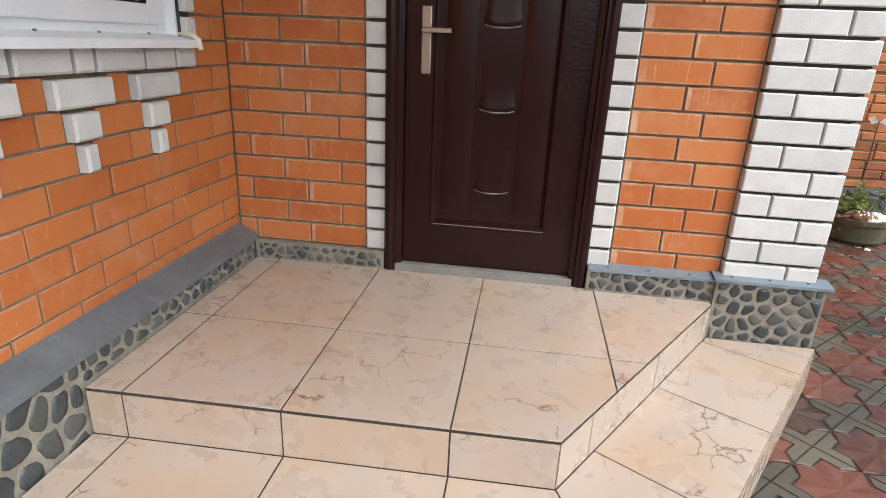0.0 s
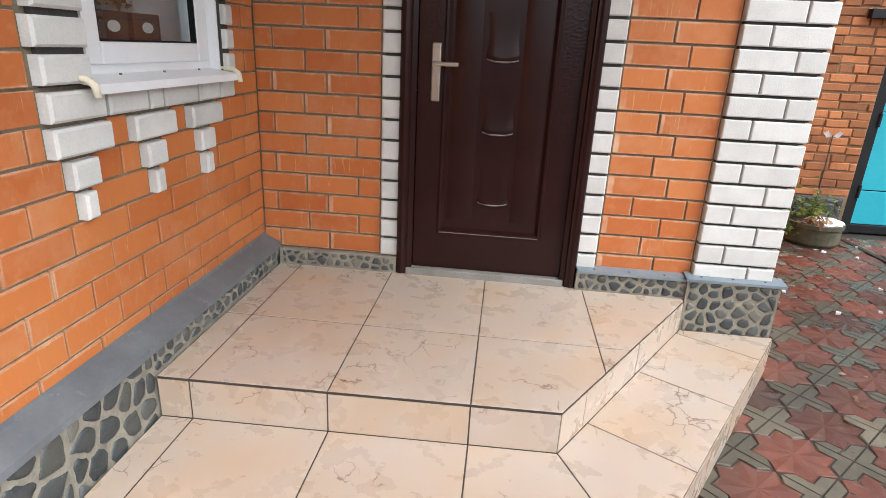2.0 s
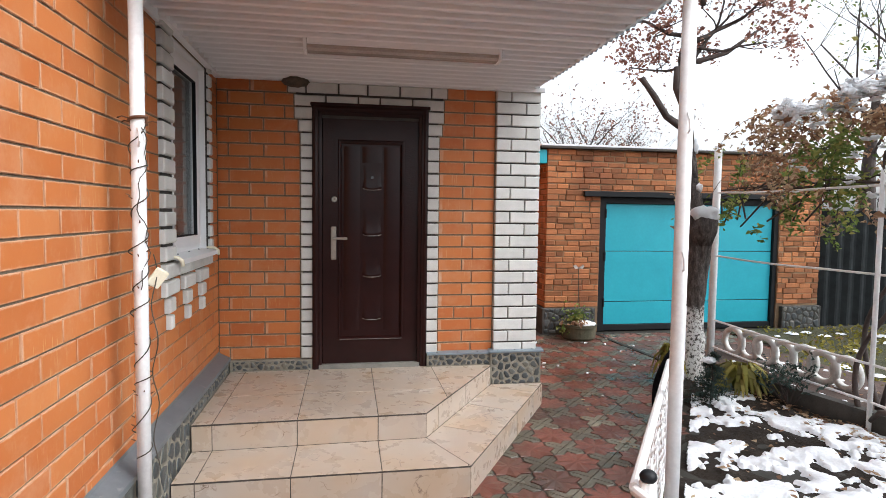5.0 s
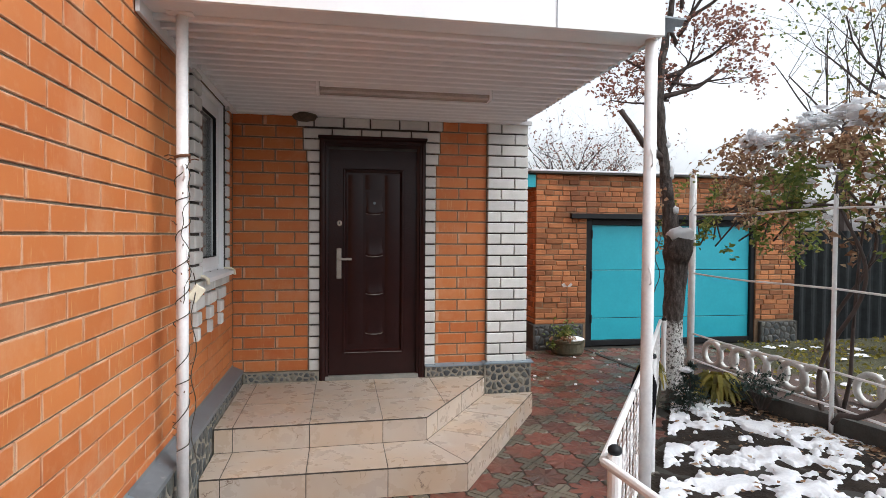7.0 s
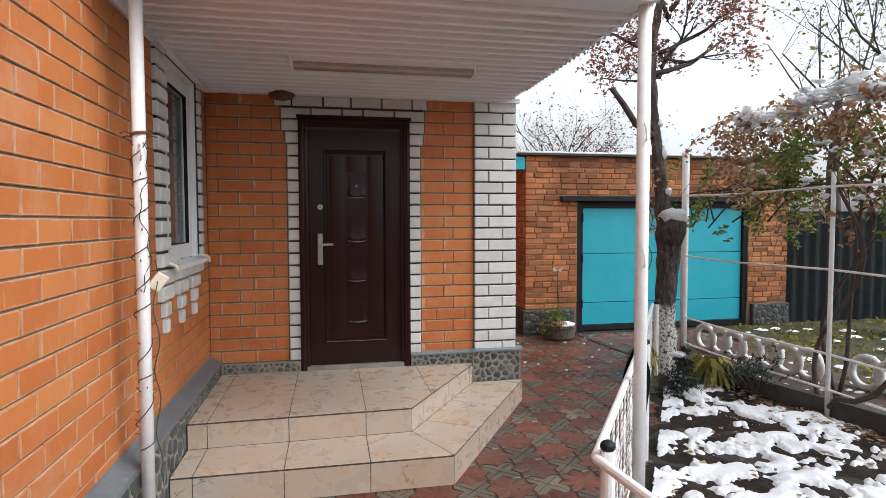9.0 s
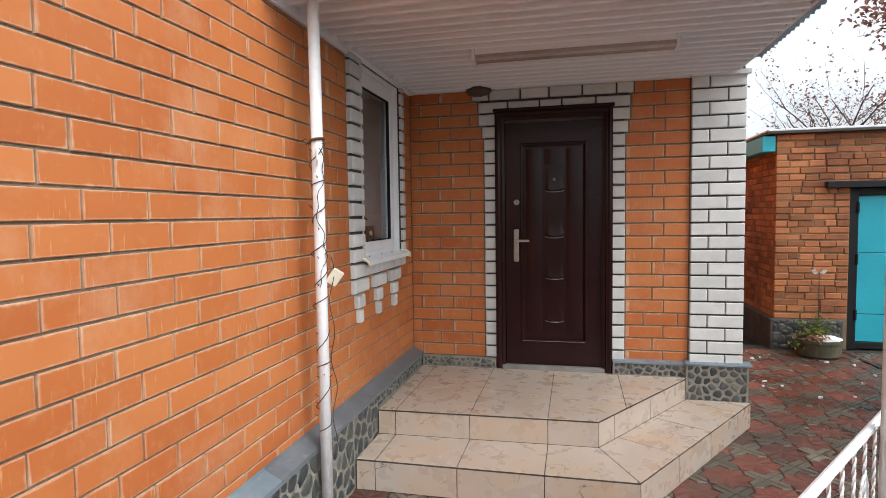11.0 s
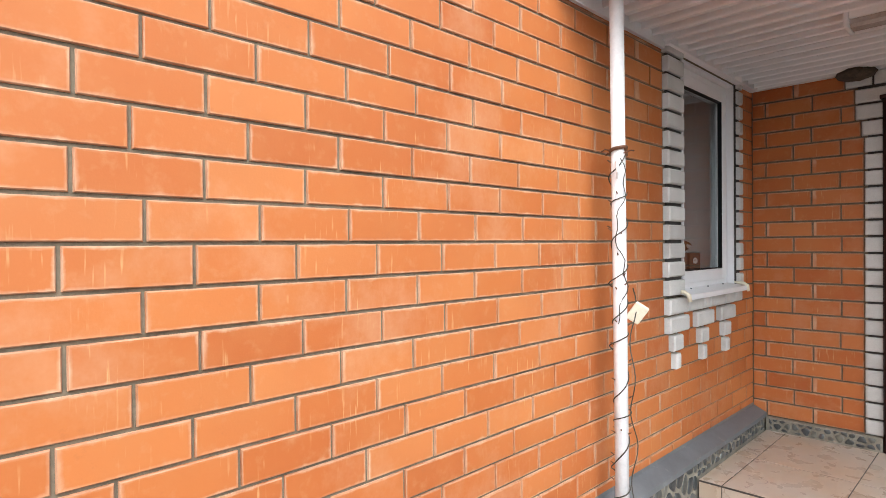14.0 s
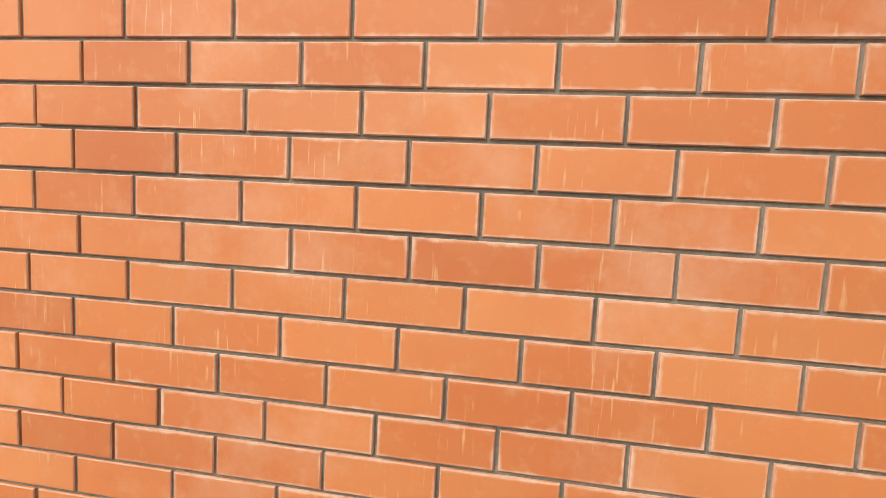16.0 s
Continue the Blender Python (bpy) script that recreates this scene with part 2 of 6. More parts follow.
def paver_paint(name, dark, light, islands=False):
    """Cast concrete paver, wet in places: tone from piece to piece, rubbed grey patches, black grime, thin pools that shine."""
    m, nt, b = nodes_of(name)
    if islands:
        o = nt.nodes.new("ShaderNodeNewGeometry").outputs["Random Per Island"]
    else:
        o = nt.nodes.new("ShaderNodeObjectInfo").outputs["Random"]
    broad, mid, fine = noise_tex(nt, 5, 4), noise_tex(nt, 24, 5, 0.7), noise_tex(nt, 110, 3)
    col = mix(nt, ramp(nt, broad, [(0.3, (0, 0, 0)), (0.7, (1, 1, 1))]), dark, light)
    col = mix(nt, 1.0, col, ramp(nt, o, [(0, (0.62,) * 3), (0.8, (1.05,) * 3), (1, (1.35,) * 3)]), "MULTIPLY")
    col = mix(nt, ramp(nt, mid, [(0.52, (0, 0, 0)), (0.72, (0.55,) * 3)]), col, (0.17, 0.125, 0.09))
    grime = noise_tex(nt, 1.25, 5, 0.62)
    col = mix(nt, ramp(nt, grime, [(0.48, (0, 0, 0)), (0.66, (0.72,) * 3)]), col, (0.040, 0.036, 0.028))
    col = mix(nt, ramp(nt, fine, [(0.60, (0, 0, 0)), (0.76, (0.5,) * 3)]), col, (0.028, 0.022, 0.018))
    nt.links.new(col, b.inputs["Base Color"])
    wet = noise_tex(nt, 2.6, 5, 0.65)
    nt.links.new(ramp(nt, wet, [(0.42, (0.58,) * 3), (0.62, (0.27,) * 3)]), b.inputs["Roughness"])
    bump(nt, b, mix(nt, 0.5, mid, fine), 0.45, 0.004)
    return m


def snow_paint(name):
    """Wet snow: white, grainy, and letting some of the sky's light through."""
    m = surface(name, (0.84, 0.86, 0.89), (0.90, 0.91, 0.93), 0.8, scale=8, fine=50, relief=0.5, dist=0.012)
    nt = m.node_tree
    b = nt.nodes["Principled BSDF"]
    thin = nt.nodes.new("ShaderNodeBsdfTranslucent")
    thin.inputs["Color"].default_value = (0.93, 0.94, 0.95, 1)
    both = nt.nodes.new("ShaderNodeMixShader")
    both.inputs[0].default_value = 0.55
    nt.links.new(b.outputs[0], both.inputs[1])
    nt.links.new(thin.outputs[0], both.inputs[2])
    nt.links.new(both.outputs[0], nt.nodes["Material Output"].inputs["Surface"])
    return m


M = dict(
    brick=brick_paint("orange_brick"),
    brick_far=brick_paint("orange_brick_joined", True),
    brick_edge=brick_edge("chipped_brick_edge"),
    mortar=surface("grey_mortar", (0.135, 0.113, 0.077), (0.24, 0.20, 0.14), 0.95, scale=14, relief=0.8),
    white=surface("white_silicate_brick", (0.55, 0.55, 0.527), (0.65, 0.65, 0.622), 0.85, scale=9, fine=140, relief=0.35, vary=0.10, grain=0.14),
    dark_mortar=surface("dark_mortar", (0.035, 0.033, 0.03), (0.07, 0.066, 0.058), 0.95, scale=14, relief=0.8),
    stone=stone_paint("river_stone"),
    bed=surface("stone_mortar", (0.165, 0.152, 0.122), (0.31, 0.285, 0.23), 0.95, scale=12, relief=0.8),
    zinc=zinc_paint("galvanised_sheet", (0.115, 0.13, 0.145), (0.20, 0.22, 0.235)),
    flashing=zinc_paint("bright_flashing_sheet", (0.15, 0.20, 0.235), (0.25, 0.295, 0.325)),
    tile=tile_paint("beige_tile"),
    grout=surface("brown_grout", (0.030, 0.022, 0.018), (0.05, 0.04, 0.032), 0.95),
    door=surface("brown_door_enamel", (0.0165, 0.0052, 0.0046), (0.025, 0.0078, 0.0068), 0.24, scale=4, fine=300, relief=0.05, dist=0.001, spec=0.20),
    # paler than the door enamel: sky reflections on its edges put into the colour
    lip=surface("rubbed_enamel_edge", (0.16, 0.13, 0.12), (0.26, 0.22, 0.21), 0.25, 0.5, scale=20),
    chrome=surface("brushed_nickel", (0.27, 0.25, 0.215), (0.38, 0.355, 0.31), 0.33, 1.0),
    pvc=surface("white_pvc", (0.79, 0.80, 0.815), (0.85, 0.86, 0.865), 0.35, scale=3, relief=0.03, grain=0.04),
    soffit=surface("white_soffit_panel", (0.69, 0.705, 0.72), (0.77, 0.785, 0.80), 0.28, scale=3, relief=0.04, grain=0.06),
    cream=surface("cream_plastic", (0.72, 0.66, 0.50), (0.78, 0.72, 0.56), 0.45),
    glass=glass_paint("window_glass"),
    paint=surface("white_metal_paint", (0.70, 0.70, 0.70), (0.81, 0.81, 0.80), 0.45, scale=16, fine=60, relief=0.2, grain=0.14),
    rust_wire=surface("rusty_wire", (0.10, 0.042, 0.02), (0.17, 0.075, 0.035), 0.7),
    wire=surface("dark_wire", (0.035, 0.028, 0.02), (0.06, 0.05, 0.035), 0.6),
    red=paver_paint("red_paver", (0.105, 0.027, 0.016), (0.235, 0.075, 0.045)),
    grey=paver_paint("grey_paver", (0.085, 0.072, 0.050), (0.185, 0.16, 0.115)),
    red_far=paver_paint("red_paver_joined", (0.105, 0.027, 0.016), (0.235, 0.075, 0.045), True),
    grey_far=paver_paint("grey_paver_joined", (0.085, 0.072, 0.050), (0.185, 0.16, 0.115), True),
    joint=surface("paving_joint", (0.016, 0.014, 0.011), (0.04, 0.035, 0.026), 0.7),
    teal=surface("teal_enamel", (0.018, 0.33, 0.42), (0.028, 0.39, 0.48), 0.42, scale=2.5, fine=30, relief=0.05, grain=0.10),
    black=surface("black_enamel", (0.006, 0.007, 0.008), (0.012, 0.013, 0.015), 0.55, spec=0.25),
    old=surface("old_brick", (0.20, 0.068, 0.030), (0.50, 0.20, 0.075), 0.9, scale=1.6, fine=60, vary=0.5, relief=0.7, islands=True),
    old_mortar=surface("old_mortar", (0.08, 0.05, 0.03), (0.30, 0.20, 0.115), 0.95, scale=1.7, relief=0.8),
    concrete=surface("weathered_concrete", (0.15, 0.145, 0.13), (0.27, 0.26, 0.235), 0.9, scale=8, relief=0.7),
    concrete_dark=surface("damp_concrete", (0.032, 0.030, 0.026), (0.085, 0.08, 0.07), 0.9, scale=5, relief=0.8),
    path=surface("worn_path", (0.040, 0.025, 0.019), (0.105, 0.062, 0.048), 0.8, scale=4, fine=30, relief=0.8, dist=0.01),
    old_white=surface("weathered_white_paint", (0.44, 0.44, 0.42), (0.68, 0.68, 0.66), 0.7, scale=9, fine=50, relief=0.5),
    soil=surface("wet_soil", (0.011, 0.008, 0.006), (0.042, 0.031, 0.023), 0.85, scale=7, fine=45, relief=1.0, dist=0.02, spec=0.2),
    grass=surface("leafy_turf", (0.028, 0.034, 0.014), (0.085, 0.078, 0.035), 0.9, scale=6, fine=40, relief=1.0, dist=0.03),
    snow=surface("snow", (0.80, 0.82, 0.86), (0.88, 0.89, 0.91), 0.8, scale=8, fine=50, relief=0.6, dist=0.012),
    loose_snow=snow_paint("loose_snow"),
    bark=bark_paint("bark"),
    twig=surface("twig_bark", (0.034, 0.025, 0.022), (0.085, 0.064, 0.056), 0.9),
    brown_leaf=leaf_paint("dry_leaf", [(0, (0.17, 0.085, 0.05)), (0.5, (0.34, 0.20, 0.115)), (1, (0.54, 0.41, 0.26))]),
    rust_leaf=leaf_paint("rust_leaf", [(0, (0.16, 0.065, 0.05)), (0.6, (0.33, 0.16, 0.12)), (1, (0.46, 0.28, 0.20))]),
    green_leaf=leaf_paint("green_leaf", [(0, (0.08, 0.125, 0.028)), (0.6, (0.17, 0.225, 0.055)), (1, (0.36, 0.32, 0.09))]),
    olive_leaf=leaf_paint("olive_leaf", [(0, (0.12, 0.10, 0.02)), (0.6, (0.26, 0.235, 0.04)), (1, (0.40, 0.32, 0.08))]),
    moss=surface("mossy_concrete", (0.032, 0.034, 0.018), (0.12, 0.105, 0.065), 0.9, scale=9, relief=0.8),
    spruce=leaf_paint("spruce_needle", [(0, (0.018, 0.034, 0.028)), (1, (0.06, 0.095, 0.08))]),
    cloth=surface("black_cloth", (0.004, 0.004, 0.005), (0.009, 0.009, 0.010), 0.95, spec=0.05),
    mud=surface("nest_mud", (0.055, 0.042, 0.03), (0.12, 0.09, 0.065), 0.95, scale=30, relief=1.0),
    iron=surface("grey_corrugated_sheet", (0.27, 0.30, 0.32), (0.38, 0.41, 0.43), 0.5, 0.2),
    dark_sheet=surface("dark_corrugated_sheet", (0.020, 0.024, 0.026), (0.045, 0.052, 0.055), 0.75, spec=0.3),
    plaster=surface("room_plaster", (0.27, 0.265, 0.25), (0.34, 0.33, 0.315), 0.9),
    curtain=surface("net_curtain", (0.70, 0.70, 0.69), (0.78, 0.78, 0.77), 0.9),
    box=surface("brown_cardboard", (0.06, 0.026, 0.019), (0.10, 0.045, 0.032), 0.7),
    fruit=surface("pale_plastic", (0.6, 0.6, 0.58), (0.7, 0.7, 0.68), 0.4),
    tube=surface("milky_acrylic", (0.33, 0.29, 0.26), (0.45, 0.41, 0.38), 0.2),
)


# ---- mesh helpers ----
def link(name, bm, material, parent=None, label=""):
    me = bpy.data.meshes.new(name)
    bm.to_mesh(me)
    bm.free()
    me.materials.append(material)
    ob = new(name, me)
    if parent:
        ob.parent = parent
    if label:
        ob["label"] = label
    return ob


def part(name, bm, material, parent, label=""):
    return link(name, bm, material, parent, label)


def empty(name, label="", category="", group="", kind="", at=(0, 0, 0)):
    ob = new(name)
    ob.location = at
    return tagged(ob, label, category, group, kind)


def smooth(ob):
    for p in ob.data.polygons:
        p.use_smooth = True
    return ob


def box(bm, x0, x1, y0, y1, z0, z1, bevel=0.0):
    vs = [bm.verts.new((x, y, z)) for z in (z0, z1) for y in (y0, y1) for x in (x0, x1)]
    fs = [bm.faces.new([vs[i] for i in f]) for f in ((0, 2, 3, 1), (4, 5, 7, 6), (0, 1, 5, 4), (2, 6, 7, 3), (0, 4, 6, 2), (1, 3, 7, 5))]
    if bevel:
        bmesh.ops.bevel(bm, geom=list({e for f in fs for e in f.edges}), offset=bevel, segments=2, profile=0.5, affect="EDGES")
    return bm


def boxed(*a, **k):
    return box(bmesh.new(), *a, **k)


def tube(bm, pts, radius, sides=8, closed=False):
    """A round bar along pts; radius is one number or one for each point."""
    pts = [Vector(p) for p in pts]
    n = len(pts)
    radii = [radius] * n if isinstance(radius, (int, float)) else radius
    rings = []
    for i, p in enumerate(pts):
        a = pts[(i - 1) % n] if closed else pts[max(i - 1, 0)]
        b = pts[(i + 1) % n] if closed else pts[min(i + 1, n - 1)]
        d = (b - a).normalized()
        u = d.cross(Vector((0.31, 0.17, 0.93)) if abs(d.z) < 0.9 else Vector((1, 0.1, 0))).normalized()
        w = d.cross(u)
        rings.append([bm.verts.new(p + radii[i] * (math.cos(2 * math.pi * k / sides) * u + math.sin(2 * math.pi * k / sides) * w)) for k in range(sides)])
    for i in range(n if closed else n - 1):
        r, q = rings[i], rings[(i + 1) % n]
        for k in range(sides):
            bm.faces.new((r[k], r[(k + 1) % sides], q[(k + 1) % sides], q[k]))
    if not closed:
        bm.faces.new(rings[0][::-1])
        bm.faces.new(rings[-1])
    return bm


def prism(bm, poly, z0, z1, chamfer=0.0):
    """An upright prism over a convex polygon given anticlockwise, with a chamfered top."""
    n = len(poly)
    c = Vector((sum(p[0] for p in poly) / n, sum(p[1] for p in poly) / n))
    low = [bm.verts.new((x, y, z0)) for x, y in poly]
    mid = [bm.verts.new((x, y, z1 - chamfer)) for x, y in poly]
    for k in range(n):
        bm.faces.new((low[k], low[(k + 1) % n], mid[(k + 1) % n], mid[k]))
    if chamfer:
        top = []
        for x, y in poly:
            d = c - Vector((x, y))
            d = d * min(0.5, chamfer / max(d.length, 1e-6))
            top.append(bm.verts.new((x + d.x, y + d.y, z1)))
        for k in range(n):
            bm.faces.new((mid[k], mid[(k + 1) % n], top[(k + 1) % n], top[k]))
        mid = top
    bm.faces.new(mid)
    return bm


def clip(poly, a, b, c):
    """The part of a polygon where a x + b y <= c."""
    out = []
    for i, p in enumerate(poly):
        q = poly[(i + 1) % len(poly)]
        dp, dq = a * p[0] + b * p[1] - c, a * q[0] + b * q[1] - c
        if dp <= 0:
            out.append(p)
        if dp * dq < 0:
            t = dp / (dp - dq)
            out.append((p[0] + t * (q[0] - p[0]), p[1] + t * (q[1] - p[1])))
    return out


def inset(poly, d):
    """A convex anticlockwise polygon shrunk by d on each side."""
    out = poly
    for i in range(len(poly)):
        p, q = Vector(poly[i]), Vector(poly[(i + 1) % len(poly)])
        e = (q - p)
        if e.length < 1e-5:
            continue
        e.normalize()
        nx, ny = e.y, -e.x
        out = clip(out, nx, ny, nx * p.x + ny * p.y - d)
        if len(out) < 3:
            return []
    return out


def brick_verts(w, h, d, c):
    """A brick of width w, height h, face at 0 and depth d behind it, with a chamfer c round its face. Local x along, y out, z up."""
    v = [(0, -d, 0), (w, -d, 0), (w, -d, h), (0, -d, h), (0, -c, 0), (w, -c, 0), (w, -c, h), (0, -c, h),
         (c, 0, c), (w - c, 0, c), (w - c, 0, h - c), (c, 0, h - c)]
    f = [(8, 9, 10, 11)]
    for k in range(4):
        j = (k + 1) % 4
        f += [(k, j, 4 + j, 4 + k), (4 + k, 4 + j, 8 + j, 8 + k)]
    return v, f


BRICKS = {}


def brick_mesh(w, h, d, c, material, name):
    key = (round(w, 3), round(h, 3), round(d, 3), material.name)
    if key not in BRICKS:
        me = bpy.data.meshes.new(name)
        v, f = brick_verts(*key[:3], c)
        me.from_pydata(v, [], f)
        me.materials.append(material)
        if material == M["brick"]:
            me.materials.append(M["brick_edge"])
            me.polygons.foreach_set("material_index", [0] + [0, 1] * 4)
        BRICKS[key] = me
    return BRICKS[key]


COURSE, JOINT = 0.098, 0.0085


def brick_at(name, parent, material, m, w, h, d=0.05, c=0.0025, label=""):
    ob = new(name, brick_mesh(w, h, d, c, material, name))
    ob.parent = parent
    ob.matrix_basis = m
    if label:
        ob["label"] = label
    return ob


def joined_bricks(name, parent, material, items, d=0.05, c=0.0025):
    """Bricks that stay one mesh: items of (matrix, width, height)."""
    vs, fs = [], []
    for m, w, h in items:
        v, f = brick_verts(w, h, d, c)
        base = len(vs)
        vs += [tuple(m @ Vector(p)) for p in v]
        fs += [tuple(base + i for i in q) for q in f]
    me = bpy.data.meshes.new(name)
    me.from_pydata(vs, [], fs)
    me.materials.append(material)
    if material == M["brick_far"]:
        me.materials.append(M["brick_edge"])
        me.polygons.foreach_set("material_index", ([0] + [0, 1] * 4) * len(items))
    ob = new(name, me)
    ob.parent = parent
    return tagged(ob, kind="stuff")


def spans(lo, hi, joints):
    """Pieces of lo..hi cut at the joints, with the mortar left out."""
    cuts = [lo] + [j for j in joints if lo + 0.035 < j < hi - 0.035] + [hi]
    return [(a + (JOINT / 2 if i else 0), b - (JOINT / 2 if i < len(cuts) - 2 else 0)) for i, (a, b) in enumerate(zip(cuts, cuts[1:]))]


def minus(ranges, holes):
    for h0, h1 in holes:
        ranges = [r for a, b in ranges for r in ((a, min(b, h0)), (max(a, h1), b)) if r[1] - r[0] > 0.012]
    return ranges


def pebble_wall(parent, origin, u, v, nrm, width, height, seed, size=0.085, limit=140):
    """River stones fitted close in mortar over a rectangle: uneven rounded cells, each domed and standing a little proud."""
    rnd = random.Random(seed)
    origin, u, v, nrm = Vector(origin), Vector(u), Vector(v), Vector(nrm)
    spots = []
    for gap in (1.15, 0.8, 0.6):
        for _ in range(1600):
            a, b = rnd.uniform(0, width), rnd.uniform(0, height)
            if len(spots) < limit and all(((a - p) * 1.15) ** 2 + ((b - q) * 0.9) ** 2 > (size * gap) ** 2 for p, q in spots):
                spots.append((a, b))
    for a, b in spots:
        cell = [(0.002, 0.002), (width - 0.002, 0.002), (width - 0.002, height - 0.002), (0.002, height - 0.002)]
        for p, q in spots:
            if (p, q) != (a, b) and abs(p - a) < size * 4 and abs(q - b) < size * 4 and len(cell) > 2:
                nx, ny = p - a, q - b
                cell = clip(cell, nx, ny, nx * (a + p) / 2 + ny * (b + q) / 2)
        cell = inset(cell, rnd.uniform(0.003, 0.007)) if len(cell) > 2 else []
        if len(cell) < 3:
            continue
        for _ in range(2):
            cell = [c for i, p in enumerate(cell) for q in (cell[(i + 1) % len(cell)],) for c in ((p[0] * 0.78 + q[0] * 0.22, p[1] * 0.78 + q[1] * 0.22), (p[0] * 0.22 + q[0] * 0.78, p[1] * 0.22 + q[1] * 0.78))]
        cx, cy = sum(p[0] for p in cell) / len(cell), sum(p[1] for p in cell) / len(cell)
        if max(abs(p[0] - cx) + abs(p[1] - cy) for p in cell) < 0.012:
            continue
        bm = bmesh.new()
        high = rnd.uniform(0.0025, 0.006)
        tip = rnd.uniform(-0.12, 0.12)
        rings = []
        for k, h in ((1.0, -0.012), (0.98, 0.001), (0.88, high), (0.45, high + 0.001)):
            ring = []
            for x, y in cell:
                w = 0.93 + 0.22 * noise.noise((x * 34, y * 34, seed))
                ring.append(bm.verts.new(origin + u * (cx + (x - cx) * k * min(1.0, w)) + v * (cy + (y - cy) * k * min(1.0, w)) + nrm * (h + tip * (y - cy) * (1 - k))))
            rings.append(ring)
        n = len(cell)
        for q, w in zip(rings, rings[1:]):
            for i in range(n):
                bm.faces.new((q[i], q[(i + 1) % n], w[(i + 1) % n], w[i]))
        bm.faces.new(rings[-1])
        bmesh.ops.recalc_face_normals(bm, faces=bm.faces)
        smooth(part("stone", bm, M["stone"], parent))


def leaf_cloud(bm, spots, size, rnd, fold=0.3):
    """Small folded leaves at the spots."""
    for p in spots:
        s = size * rnd.uniform(0.6, 1.3)
        q = Euler((rnd.uniform(-1.2, 1.2), rnd.uniform(-1.2, 1.2), rnd.uniform(0, 6.3))).to_matrix()
        pts = [(0, -s * 0.6, 0), (s * 0.42, -s * 0.1, s * fold), (s * 0.2, s * 0.45, s * fold * 0.5), (0, s * 0.75, 0), (-s * 0.2, s * 0.45, s * fold * 0.5), (-s * 0.42, -s * 0.1, s * fold)]
        v = [bm.verts.new(Vector(p) + q @ Vector(c)) for c in pts]
        bm.faces.new((v[0], v[1], v[2], v[3]))
        bm.faces.new((v[0], v[3], v[4], v[5]))


def branch(bm, start, way, length, radius, rnd, depth, tips, bend=0.35, sides=6):
    """A limb that wanders, tapers and forks; tips collects the ends of its twigs."""
    pts, radii, d, p = [], [], Vector(way).normalized(), Vector(start)
    steps = 5
    for i in range(steps + 1):
        pts.append(p.copy())
        radii.append(radius * (1 - 0.6 * i / steps))
        d = (d + Vector((rnd.uniform(-1, 1), rnd.uniform(-1, 1), rnd.uniform(-0.6, 0.8))) * bend * 0.4).normalized()
        p = p + d * length / steps
    tube(bm, pts, radii, sides)
    if depth == 0:
        tips.extend(pts[2:])
        return
    for i in (2, 3, 4, 5):
        side = Vector((rnd.uniform(-1, 1), rnd.uniform(-1, 1), rnd.uniform(-0.4, 1))).normalized()
        branch(bm, pts[i], (d * 0.6 + side).normalized(), length * rnd.uniform(0.45, 0.7), radii[i] * 0.6, rnd, depth - 1, tips, bend, max(4, sides - 1))


# ---- ground and paving ----
GROUND = tagged(link("ground", boxed(-60, 400, -300, 500, -0.6, -0.055), M["soil"]), "bare dark wet soil of the yard", "ground", kind="structure")
PX, PY, PITCH = 2.512, -0.752, 0.33
LAT = Matrix.Rotation(radians(45), 2)


def star_points():
    """A convex-armed eight-pointed star as sixteen outline points."""
    r = PITCH / 2 - 0.004
    return [((r if k % 2 == 0 else r * 0.765) * math.cos(math.pi * k / 8), (r if k % 2 == 0 else r * 0.765) * math.sin(math.pi * k / 8)) for k in range(16)]


def star_mesh_data():
    """The star paver: a low pyramid fan, each ray creased."""
    out = star_points()
    v = [(x, y, -0.05) for x, y in out] + [(x, y, -0.004) for x, y in out] + [(x * 0.95, y * 0.95, 0.0 if k % 2 == 0 else -0.007) for k, (x, y) in enumerate(out)] + [(0, 0, -0.001)]
    f = []
    for k in range(16):
        j = (k + 1) % 16
        f += [(k, j, 16 + j, 16 + k), (16 + k, 16 + j, 32 + j, 32 + k), (32 + k, 32 + j, 48)]
    return v, f


def cross_mesh_data():
    """The grey cross between four stars: the corners of four slabs, with the joints between the slabs along its arms."""
    h, g = PITCH / 2, 0.0028
    v, f = [], []
    for q in range(4):
        a = q * math.pi / 2
        ring = [(g, g), (h - 0.016, g), (h * 0.70, h * 0.27), (h * 0.27, h * 0.27), (h * 0.27, h * 0.70), (g, h - 0.016)]
        ring = [(px * math.cos(a) - py * math.sin(a), px * math.sin(a) + py * math.cos(a)) for px, py in ring]
        cx, cy = ring[0][0] * 0.5 + ring[3][0] * 0.5, ring[0][1] * 0.5 + ring[3][1] * 0.5
        n, base = len(ring), len(v)
        v += [(x, y, -0.05) for x, y in ring] + [(x, y, -0.006) for x, y in ring] + [(cx + (x - cx) * 0.95, cy + (y - cy) * 0.95, -0.001) for x, y in ring] + [(cx, cy, -0.002)]
        for k in range(n):
            j = (k + 1) % n
            f += [tuple(base + i for i in face) for face in ((k, j, n + j, n + k), (n + k, n + j, 2 * n + j, 2 * n + k), (2 * n + k, 2 * n + j, 3 * n))]
    return v, f


PAVING = tagged(link("pavement", boxed(-0.2, 9.8, -9.0, 2.9, -0.05, -0.008), M["joint"]), "wet red and grey star-and-cross concrete paving", "paving", kind="structure")


